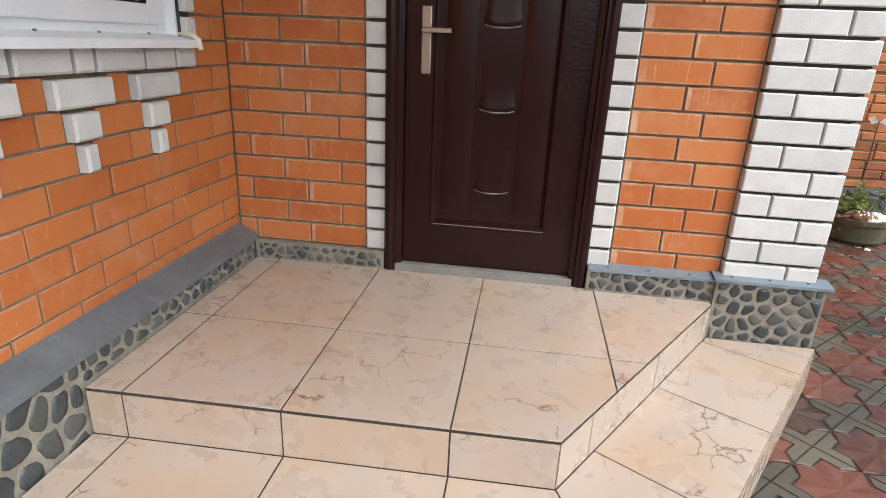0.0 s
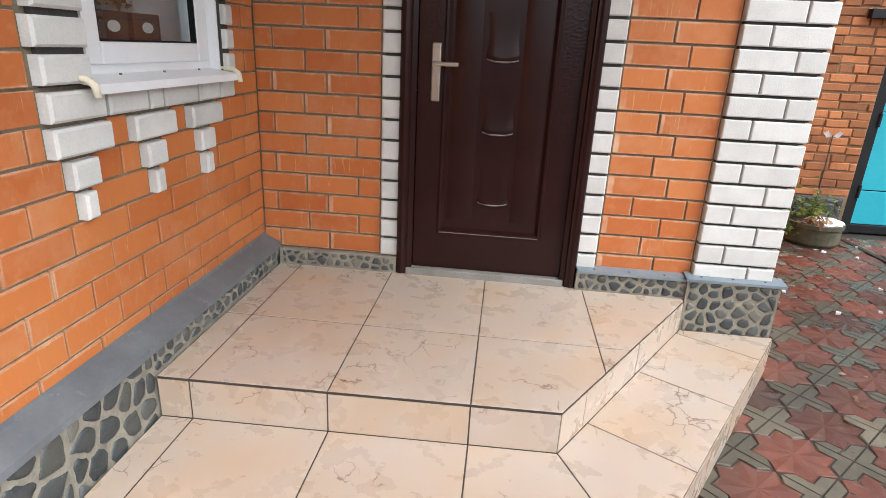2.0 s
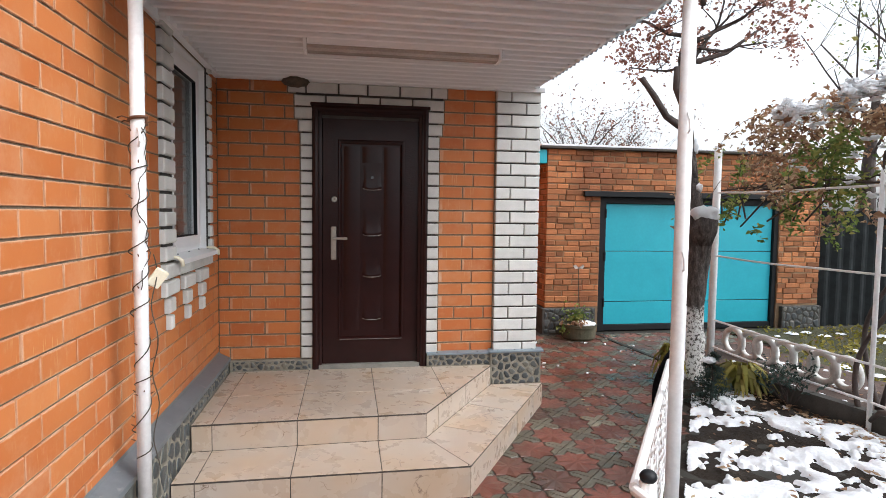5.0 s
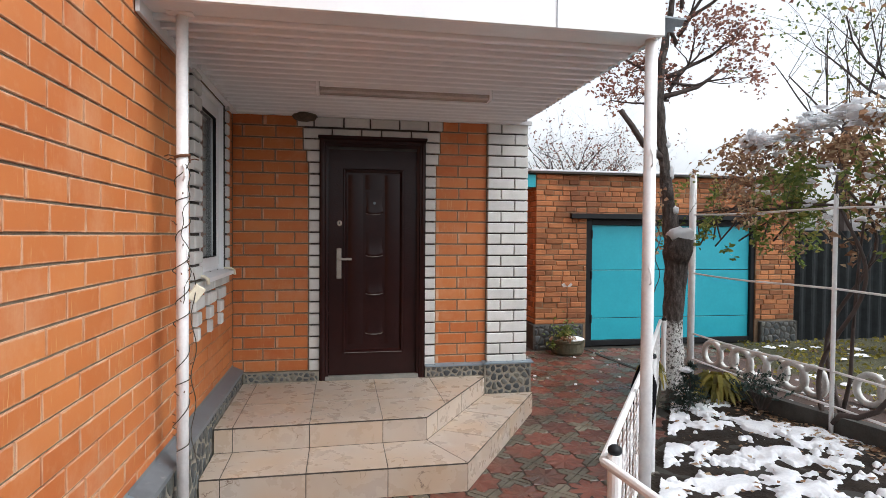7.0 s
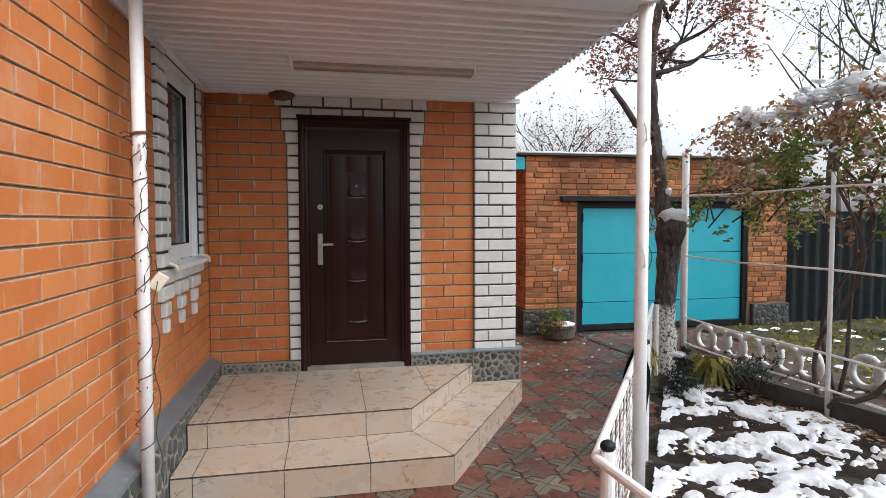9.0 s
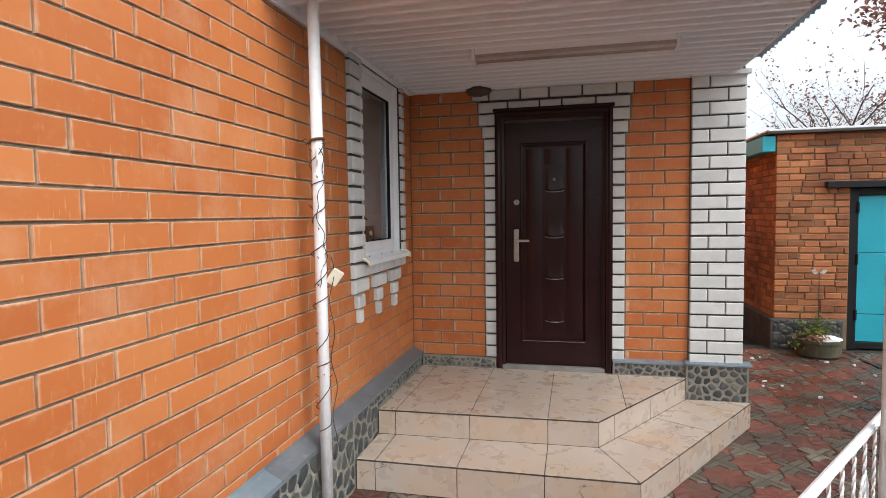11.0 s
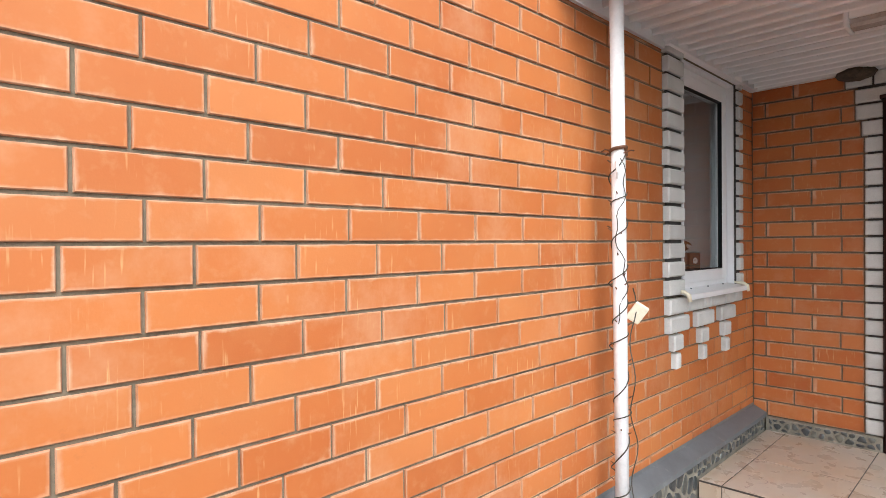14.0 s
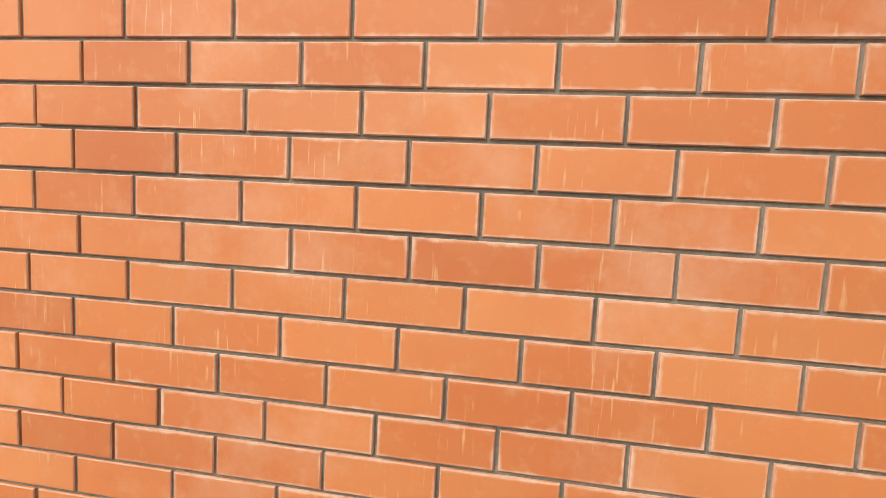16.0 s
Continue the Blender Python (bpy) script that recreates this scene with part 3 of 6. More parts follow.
def beyond_fence(x, y):
    """Whether a place lies in the flower bed behind the two runs of fence."""
    return (x - 1.888) * 0.831 - (y + 3.211) * 0.556 > 0.02 if y > -3.211 else x > 1.90 - (y + 3.211) * 0.1


def lay_pavers():
    rnd = random.Random(4)
    near, far = {"star": [], "cross": []}, {"star": [], "cross": []}
    for i in range(-42, 43):
        for j in range(-42, 43):
            for kind, o in (("star", 0.0), ("cross", 0.5)):
                p = LAT @ Vector(((i + o) * PITCH, (j + o) * PITCH))
                x, y = PX + p.x, PY + p.y
                if not (0.1 < x < 8.6 and -8.5 < y < 2.72) or (beyond_fence(x, y) and not y > 1.5 and x < 5.6):
                    continue
                if x > 5.2 and y < 1.5:
                    continue
                if y > -0.2 and x < 2.6 or (y > -1.4 and x < 1.5):
                    continue
                close = 1.2 < x < 4.4 and -2.4 < y < 1.6
                (near if close and len(near[kind]) < 170 else far)[kind].append((x, y, rnd.choice((0, 90, 180, 270)), rnd.uniform(-0.003, 0.002), rnd.uniform(-0.8, 0.8)))
    for kind, data, mat_near, mat_far, name in (("star", star_mesh_data(), M["red"], M["red_far"], "star_paver"), ("cross", cross_mesh_data(), M["grey"], M["grey_far"], "cross_paver")):
        me = bpy.data.meshes.new(name)
        me.from_pydata(data[0], [], data[1])
        me.materials.append(mat_near)
        for x, y, turn, z, tip in near[kind]:
            ob = new(name, me)
            ob.parent = PAVING
            ob.matrix_basis = pose(x, y, z, tip, -tip * 0.6, 45 + turn)
        vs, fs = [], []
        for x, y, turn, z, tip in far[kind]:
            m, base = pose(x, y, z, tip, -tip * 0.6, 45 + turn), len(vs)
            vs += [tuple(m @ Vector(p)) for p in data[0]]
            fs += [tuple(base + q for q in face) for face in data[1]]
        rest = bpy.data.meshes.new(name + "_field")
        rest.from_pydata(vs, [], fs)
        rest.materials.append(mat_far)
        ob = new(name + "_field", rest)
        ob.parent = PAVING
        tagged(ob, kind="stuff")


# ---- house: west wall with the window ----
TOP = 3.5
WIN = dict(y0=-1.19, y1=-0.345, z0=1.345, z1=2.64)
WEST = empty("wall_west", "orange facing-brick house wall with white brick window surround", "wall", kind="structure")
bm = bmesh.new()
for y0, y1, z0, z1 in ((-8.5, WIN["y0"], 0.0, TOP), (WIN["y1"], 0.4, 0.0, TOP), (WIN["y0"], WIN["y1"], 0.0, WIN["z0"]), (WIN["y0"], WIN["y1"], WIN["z1"], TOP)):
    box(bm, -0.38, -0.0085, y0, y1, z0, z1)
part("masonry", bm, M["mortar"], WEST, "grey mortar bedding")
bm = bmesh.new()
box(bm, -0.006, 0.006, -1.370, -1.192, 1.34, 2.66)
box(bm, -0.006, 0.006, WIN["y1"] + 0.002, -0.280, 1.34, 2.66)
part("surround_bedding", bm, M["dark_mortar"], WEST, "dark mortar between white bricks")
ZERO = 0.065
KNOWN_PHASE = {23: -3.54, 22: -3.667, 21: -3.497, 20: -3.648, 19: -3.512, 18: -3.672, 17: -3.516, 16: -3.642, 15: -3.541, 14: -3.65, 13: -3.528, 12: -3.67, 11: -3.55, 10: -3.704, 9: -3.586, 8: -3.709}
WHITE_BANDS = {12: [(-1.385, -0.29)], 11: [(-1.385, -1.135), (-1.025, -0.775), (-0.665, -0.415)], 10: [(-1.335, -1.215), (-0.975, -0.855), (-0.615, -0.495)], 9: [(-1.305, -1.245), (-0.945, -0.885), (-0.585, -0.525)]}


def face_west(y, z, out=0.0):
    """A brick's place on the west wall: its high-y end, and how far it stands proud."""
    return Matrix(((0, 1, 0, out), (-1, 0, 0, y), (0, 0, 1, z), (0, 0, 0, 1)))


def face_south(x, z, out=0.0):
    """A brick's place on the porch wall: its high-x end, and how far it stands proud."""
    return Matrix(((-1, 0, 0, x), (0, -1, 0, -out), (0, 0, 1, z), (0, 0, 0, 1)))


def lay_west_wall():
    rnd = random.Random(11)
    loose = []
    for r in range(4, 35):
        z = ZERO + COURSE * r + JOINT / 2
        h = COURSE - JOINT
        phase = KNOWN_PHASE.get(r, (-3.66 if r % 2 == 0 else -3.545) + rnd.uniform(-0.02, 0.02))
        joints = [phase + 0.2625 * k + rnd.uniform(-0.003, 0.003) for k in range(-22, 16)]
        holes = list(WHITE_BANDS.get(r, []))
        if r >= 13:
            holes.append((-1.40, -0.27) if z < 2.66 else (0, 0))
        for a, b in minus([(-8.4, -0.004)], [(p - 0.008, q + 0.008) for p, q in holes]):
            for y0, y1 in spans(a, b, joints):
                w = y1 - y0
                m = face_west(y1, z, rnd.uniform(-0.002, 0.002))
                if -4.5 < y0 < -1.35 and r < 27 and w > 0.2:
                    brick_at("brick", WEST, M["brick"], m, w, h)
                else:
                    loose.append((m, w, h))
        for y0, y1 in WHITE_BANDS.get(r, []):
            cuts = [-1.145, -0.93, -0.84, -0.60, -0.42] if r == 12 else []
            for a, b in spans(y0, y1, cuts):
                brick_at("white_brick", WEST, M["white"], face_west(b - 0.004, z, 0.030), b - a - 0.008, h - 0.007, 0.07, 0.008)
        if 13 <= r < 27:
            lean = 0.0 if r % 2 else 0.012
            brick_at("white_brick", WEST, M["white"], face_west(-1.195, z + 0.003, 0.030), 0.19 + lean, h - 0.011, 0.09, 0.008)
            brick_at("white_brick", WEST, M["white"], face_west(-0.27, z + 0.003, 0.030), 0.07, h - 0.011, 0.09, 0.008)
    joined_bricks("brick_field", WEST, M["brick_far"], loose)


# plinth of river stones under a sheet-metal ledge
def west_plinth():
    p = empty("plinth_west", "river-stone plinth set in pale mortar below the west wall", "plinth", kind="structure")
    part("bedding", boxed(-0.006, 0.078, -8.4, -0.002, -0.05, 0.450), M["bed"], p, "pale mortar")
    pebble_wall(p, (0.078, -3.4, 0.01), (0, 1, 0), (0, 0, 1), (1, 0, 0), 1.8, 0.435, 3, 0.135, 120)
    pebble_wall(p, (0.078, -1.6, 0.12), (0, 1, 0), (0, 0, 1), (1, 0, 0), 0.42, 0.325, 5, 0.13, 40)
    pebble_wall(p, (0.078, -1.18, 0.352), (0, 1, 0), (0, 0, 1), (1, 0, 0), 1.15, 0.10, 6, 0.085, 40)
    pebble_wall(p, (0.078, -6.4, 0.01), (0, 1, 0), (0, 0, 1), (1, 0, 0), 3.0, 0.43, 8, 0.15, 90)
    led = empty("ledge_west", "grey galvanised sheet ledge along the plinth", "ledge", kind="structure")
    for y0, y1, metal in ((-8.4, -4.47, "flashing"), (-4.47, -2.47, "flashing"), (-2.47, -0.004, "zinc")):
        bm = bmesh.new()
        prof = [(0.002, 0.515), (0.006, 0.500), (0.088, 0.459), (0.090, 0.436), (0.087, 0.436), (0.084, 0.455), (0.002, 0.494)]
        a = [bm.verts.new((x, y0 + 0.001, z)) for x, z in prof]
        b = [bm.verts.new((x, y1 - 0.001, z + 0.001)) for x, z in prof]
        for k in range(len(prof)):
            j = (k + 1) % len(prof)
            bm.faces.new((a[k], b[k], b[j], a[j]))
        bm.faces.new(a)
        bm.faces.new(b[::-1])
        bmesh.ops.recalc_face_normals(bm, faces=bm.faces)
        part("sheet", bm, M[metal], led, "newer bluish sheet" if metal == "flashing" else "")


# ---- house: porch wall with the door ----
DOOR = dict(x0=0.727, x1=1.660, z0=0.352, z1=2.483)
SOUTH = empty("wall_porch", "orange facing-brick wall with white brick door surround", "wall", kind="structure")
SOFFIT = 2.685
bm = bmesh.new()
for x0, x1, z0, z1 in ((-0.007, DOOR["x0"] + 0.02, 0.0, TOP), (DOOR["x1"] - 0.02, 2.24, 0.0, TOP), (DOOR["x0"] + 0.02, DOOR["x1"] - 0.02, DOOR["z1"] - 0.02, TOP)):
    box(bm, x0, x1, 0.011, 0.4, z0, z1)
part("masonry", bm, M["mortar"], SOUTH, "grey mortar bedding")
bm = bmesh.new()
box(bm, 0.650, DOOR["x0"] + 0.018, -0.002, 0.006, 0.44, 2.38)
box(bm, DOOR["x1"] - 0.018, 1.745, -0.002, 0.006, 0.44, 2.38)
box(bm, 0.600, 1.780, -0.002, 0.006, 2.381, 2.66)
part("surround_bedding", bm, M["dark_mortar"], SOUTH, "dark mortar between white bricks")
COL = dict(x0=2.235, x1=2.615)
COLUMN = empty("corner_pillar", "white brick corner pillar of the porch wall", "pillar", kind="structure")
part("core", boxed(COL["x0"] + 0.008, COL["x1"] - 0.008, -0.012, 0.42, 0.10, TOP), M["dark_mortar"], COLUMN, "dark mortar core")
tagged(link("wall_east", boxed(2.30, 2.60, 0.42, 6.5, 0.0, TOP), M["brick_far"]), "plain orange brick side wall of the house", "wall", kind="structure")
tagged(link("wall_back", boxed(-3.4, 2.30, 6.2, 6.5, 0.0, TOP), M["brick_far"]), "plain orange brick back wall of the house", "wall", kind="structure")
SZERO, SCOURSE = 0.439, 0.1014


def lay_porch_wall():
    rnd = random.Random(5)
    for k in range(0, 22):
        z, h = SZERO + SCOURSE * k + 0.005, SCOURSE - 0.010
        left = [0.247, 0.510] if k % 2 else [0.085, 0.355]
        right = ([1.89, 2.153] if k == 3 else [1.962]) if k % 2 else [1.785, 2.047]
        wl = {21: 0.540, 20: 0.590, 19: 0.592, 18: 0.622}.get(k, 0.637)
        wr = {21: 1.815, 20: 1.790, 19: 1.788, 18: 1.775}.get(k, 1.752)
        for lo, hi, joints in ((0.004, wl - 0.008, left), (wr + 0.008, COL["x0"] - 0.008, right)):
            for a, b in spans(lo, hi, [j + rnd.uniform(-0.006, 0.006) for j in joints]):
                brick_at("brick", SOUTH, M["brick"], face_south(b, z, rnd.uniform(-0.002, 0.002)), b - a, h)
        if k < 20:
            for a, b in ((wl, DOOR["x0"] + 0.015), (DOOR["x1"] - 0.015, wr)):
                brick_at("white_brick", SOUTH, M["white"], face_south(b, z, 0.020), b - a, h - 0.004, 0.06, 0.006)
        elif k == 20:
            for a, b in spans(wl, wr, [0.835, 1.09, 1.265, 1.53]):
                brick_at("white_brick", SOUTH, M["white"], face_south(b - 0.002, z, 0.024), b - a - 0.004, h - 0.010, 0.06, 0.006)
        elif k == 21:
            for a, b in spans(wl, wr, [0.680, 0.935, 1.165, 1.425, 1.685]):
                brick_at("white_brick", SOUTH, M["white"], face_south(b - 0.002, z, 0.024), b - a - 0.004, h - 0.010, 0.06, 0.006)
        cut = COL["x0"] + (0.125 if k % 2 else 0.253)
        for a, b in spans(COL["x0"], COL["x1"], [cut]):
            brick_at("white_brick", COLUMN, M["white"], face_south(b, z, 0.035), b - a, h - 0.003, 0.055, 0.005)
        brick_at("white_brick", COLUMN, M["white"], face_west(0.22, z, COL["x1"]), 0.25, h, 0.03, 0.007)


def porch_plinth():
    p = empty("plinth_porch", "dark river-stone plinth along the porch wall", "plinth", kind="structure")
    part("bedding", boxed(0.09, DOOR["x0"] - 0.002, -0.035, 0.006, 0.30, 0.437), M["bed"], p, "pale mortar")
    part("bedding", boxed(DOOR["x1"] + 0.002, 2.215, -0.055, 0.006, 0.30, 0.452), M["bed"], p, "pale mortar")
    pebble_wall(p, (DOOR["x0"] - 0.005, -0.035, 0.352), (-1, 0, 0), (0, 0, 1), (0, -1, 0), 0.62, 0.085, 21, 0.07, 30)
    pebble_wall(p, (2.21, -0.055, 0.352), (-1, 0, 0), (0, 0, 1), (0, -1, 0), 0.54, 0.10, 22, 0.075, 30)
    q = empty("plinth_pillar", "river-stone base of the white pillar", "plinth", kind="structure")
    part("bedding", boxed(2.205, 2.650, -0.070, 0.42, -0.05, 0.462), M["bed"], q, "pale mortar")
    pebble_wall(q, (2.645, -0.070, 0.178), (-1, 0, 0), (0, 0, 1), (0, -1, 0), 0.435, 0.28, 23, 0.085, 60)
    pebble_wall(q, (2.650, -0.06, 0.02), (0, 1, 0), (0, 0, 1), (1, 0, 0), 0.46, 0.43, 24, 0.10, 40)
    led = empty("ledge_porch", "grey galvanised flashing above the porch plinth", "ledge", kind="structure")
    for x0, x1, y, z in ((DOOR["x1"] + 0.004, 2.205, -0.066, 0.460), (2.195, 2.672, -0.082, 0.470)):
        bm = bmesh.new()
        prof = [(0.004, z + 0.011), (y, z), (y - 0.001, z - 0.012), (y + 0.004, z - 0.012), (y + 0.005, z - 0.004), (0.004, z + 0.006)]
        a = [bm.verts.new((x0, yy, zz)) for yy, zz in prof]
        b = [bm.verts.new((x1, yy, zz)) for yy, zz in prof]
        for k in range(len(prof)):
            j = (k + 1) % len(prof)
            bm.faces.new((a[k], b[k], b[j], a[j]))
        bm.faces.new(a)
        bm.faces.new(b[::-1])
        bmesh.ops.recalc_face_normals(bm, faces=bm.faces)
        sheet = part("sheet", bm, M["flashing"], led)
        for k in range(3):
            xs = x0 + (x1 - x0) * (0.16 + 0.32 * k)
            part("screw", tube(bmesh.new(), [(xs, y * 0.62, z + 0.002), (xs, y * 0.62, z + 0.010)], 0.006, 8), M["zinc"], sheet)


# ---- porch: two tiled steps with a slanted wing ----
A, B, C = (0.088, -1.185), (1.512, -1.150), (2.200, -0.085)
D, E, F = (0.088, -1.595), (1.712, -1.592), (2.662, -0.084)
Z2, Z1 = 0.350, 0.186


def porch():
    p = empty("porch_steps", "two porch steps clad in beige marble-look tiles", "steps", kind="structure")
    low = [D, E, F, (2.662, 0.02), (0.088, 0.02)]
    top = [A, B, C, (2.200, 0.02), (0.088, 0.02)]
    part("step_core", prism(bmesh.new(), inset(low, 0.0025), -0.05, Z1 - 0.0015), M["grout"], p, "brown grout")
    part("step_core", prism(bmesh.new(), inset(top, 0.0025), Z1 - 0.01, Z2 - 0.0015), M["grout"], p, "brown grout")

    def lay(poly, z):
        q = inset(poly, 0.0027)
        if len(q) >= 3:
            part("tile", prism(bmesh.new(), q, z - 0.009, z, 0.0012), M["tile"], p)

    xs = [0.05, 0.206, 0.704, 1.202, 1.70, 2.2]
    for x0, x1 in zip(xs, xs[1:]):
        for y0, y1 in ((-1.3, -0.656), (-0.656, 0.0)):
            lay(clip(clip(top, -1, 0, -x0), 1, 0, x1) and clip(clip(clip(clip(top, -1, 0, -x0), 1, 0, x1), 0, -1, -y0), 0, 1, y1), Z2)
    front = [D, E, B, A]
    for x0, x1 in zip(xs, xs[1:]):
        lay(clip(clip(front, -1, 0, -x0), 1, 0, x1), Z1)
    e = Vector((F[0] - E[0], F[1] - E[1]))
    run = e.length
    e.normalize()
    wing = [E, F, (2.662, -0.074), (2.205, -0.074), C, B]
    s0 = e.x * E[0] + e.y * E[1]
    for d0, d1 in ((-1, 0.50), (0.50, 1.0), (1.0, 1.5), (1.5, 3)):
        lay(clip(clip(wing, -e.x, -e.y, -(s0 + d0)), e.x, e.y, s0 + d1), Z1)

    def risers(a, b, cuts, z0, z1):
        a, b = Vector(a), Vector(b)
        d = (b - a).normalized()
        n = Vector((d.y, -d.x))
        ends = [0.0] + [c for c in cuts if 0.02 < c < (b - a).length - 0.02] + [(b - a).length]
        for s, t in zip(ends, ends[1:]):
            p0, p1 = a + d * (s + 0.0027), a + d * (t - 0.0027)
            q0, q1 = p0 - n * 0.0095, p1 - n * 0.0095
            part("riser_tile", prism(bmesh.new(), [tuple(p0), tuple(p1), tuple(q1), tuple(q0)], z0 + 0.002, z1 - 0.0115), M["tile"], p)

    risers(A, B, [0.118, 0.616, 1.114], Z1, Z2)
    risers(B, C, [0.19, 0.69, 1.19], Z1, Z2)
    risers(D, E, [0.118, 0.616, 1.114], 0.0, Z1)
    risers(E, F, [0.5, 1.0, 1.5], 0.0, Z1)


# ---- canopy over the porch ----
def canopy():
    c = empty("canopy", "flat porch canopy with white ribbed soffit and fascia", "canopy", kind="structure")
    bm = bmesh.new()
    beads = [-2.165 + 0.1205 * k for k in range(18)]
    prof = [(-2.345, 0.0)]
    for y in beads:
        prof += [(y - 0.010, 0.0), (y - 0.009, 0.022), (y + 0.016, 0.022), (y + 0.018, 0.0)]
    prof.append((-0.01, 0.0))
    a = [bm.verts.new((0.004, yy, SOFFIT + zz)) for yy, zz in prof]
    b = [bm.verts.new((2.53, yy, SOFFIT + zz)) for yy, zz in prof]
    for k in range(len(prof) - 1):
        bm.faces.new((a[k], a[k + 1], b[k + 1], b[k]))
    part("soffit", bm, M["soffit"], c, "ribbed white panel")
    # beads in a paler white than the panels: light on their front faces, painted
    bm = bmesh.new()
    for y in beads:
        ring = [(y - 0.001, 0.0215), (y + 0.000, -0.020), (y + 0.005, -0.028), (y + 0.010, -0.028), (y + 0.014, 0.0215)]
        a = [bm.verts.new((0.005, yy, SOFFIT + zz)) for yy, zz in ring]
        b = [bm.verts.new((2.529, yy, SOFFIT + zz)) for yy, zz in ring]
        for k in range(len(ring) - 1):
            bm.faces.new((a[k], a[k + 1], b[k + 1], b[k]))
    bmesh.ops.recalc_face_normals(bm, faces=bm.faces)
    tagged(part("panel_bead", bm, M["pvc"], c, "raised soffit beads, coloured paler than the panels to look lit"), kind="stuff")
    bm = bmesh.new()
    rnd = random.Random(77)
    for _ in range(46):
        x, y = rnd.uniform(0.1, 2.45), rnd.choice(beads) + 0.06
        tube(bm, [(x, y, SOFFIT + 0.002), (x, y, SOFFIT - 0.004)], 0.006, 6)
    tagged(part("screw_heads", bm, M["black"], c, "small dark screw heads"), kind="stuff")
    part("soffit_board", boxed(0.004, 2.53, -2.345, -0.01, SOFFIT + 0.026, SOFFIT + 0.035), M["soffit"], c)
    part("fascia", boxed(0.002, 2.56, -2.378, -2.348, SOFFIT - 0.006, 2.93), M["pvc"], c, "white sheet fascia")
    part("fascia_joint", boxed(1.968, 1.972, -2.381, -2.378, SOFFIT - 0.005, 2.93), M["zinc"], c)
    part("side_fascia", boxed(2.532, 2.556, -2.345, -0.04, SOFFIT - 0.010, SOFFIT + 0.075), M["soffit"], c, "pale grey edge strip")
    bm = bmesh.new()
    rows = []
    for i in range(0, 121):
        yy = -2.345 + 2.30 * i / 120
        zz = SOFFIT + 0.095 + 0.018 * math.sin(i * math.pi / 2.0)
        rows.append([bm.verts.new((0.01, yy, zz + 0.10)), bm.verts.new((2.71, yy, zz))])
    for a, b in zip(rows, rows[1:]):
        bm.faces.new((a[0], a[1], b[1], b[0]))
    bmesh.ops.solidify(bm, geom=bm.faces, thickness=0.006)
    part("roof_sheet", bm, M["iron"], c, "corrugated grey sheet")
    part("wall_strip", boxed(0.004, COL["x0"] - 0.01, -0.045, -0.006, SOFFIT - 0.030, SOFFIT - 0.001), M["pvc"], c, "white edge strip")
    part("wall_strip", boxed(COL["x0"] - 0.02, COL["x1"] + 0.02, -0.075, -0.037, SOFFIT - 0.034, SOFFIT - 0.001), M["pvc"], c, "white edge strip")
    part("wall_strip", boxed(0.004, 0.050, -1.42, -0.046, SOFFIT - 0.040, SOFFIT - 0.001), M["pvc"], c, "white edge strip")
    part("wall_strip", boxed(0.004, 0.022, -2.345, -1.421, SOFFIT - 0.060, SOFFIT - 0.001), M["soffit"], c, "grey edge strip")


# ---- room behind the window ----
def room():
    tagged(link("room_floor", boxed(-3.4, -0.385, -3.0, 0.0, -0.02, 0.35), M["box"]), "dark board floor of the room indoors", "floor", kind="structure")
    tagged(link("room_ceiling", boxed(-3.4, -0.385, -3.0, 0.0, 2.75, 2.85), M["plaster"]), "plain ceiling of the room indoors", "ceiling", kind="structure")
    tagged(link("room_wall_far", boxed(-3.4, -3.3, -3.0, 0.0, 0.35, 2.75), M["plaster"]), "plain plaster wall indoors", "wall", kind="structure")
    tagged(link("room_wall_side", boxed(-3.3, -0.385, -0.02, 0.08, 0.35, 2.75), M["plaster"]), "plain plaster wall indoors", "wall", kind="structure")
    tagged(link("room_wall_end", boxed(-3.3, -0.385, -3.1, -3.0, 0.35, 2.75), M["plaster"]), "plain plaster wall indoors", "wall", kind="structure")


room()
west_plinth()
porch_plinth()
canopy()


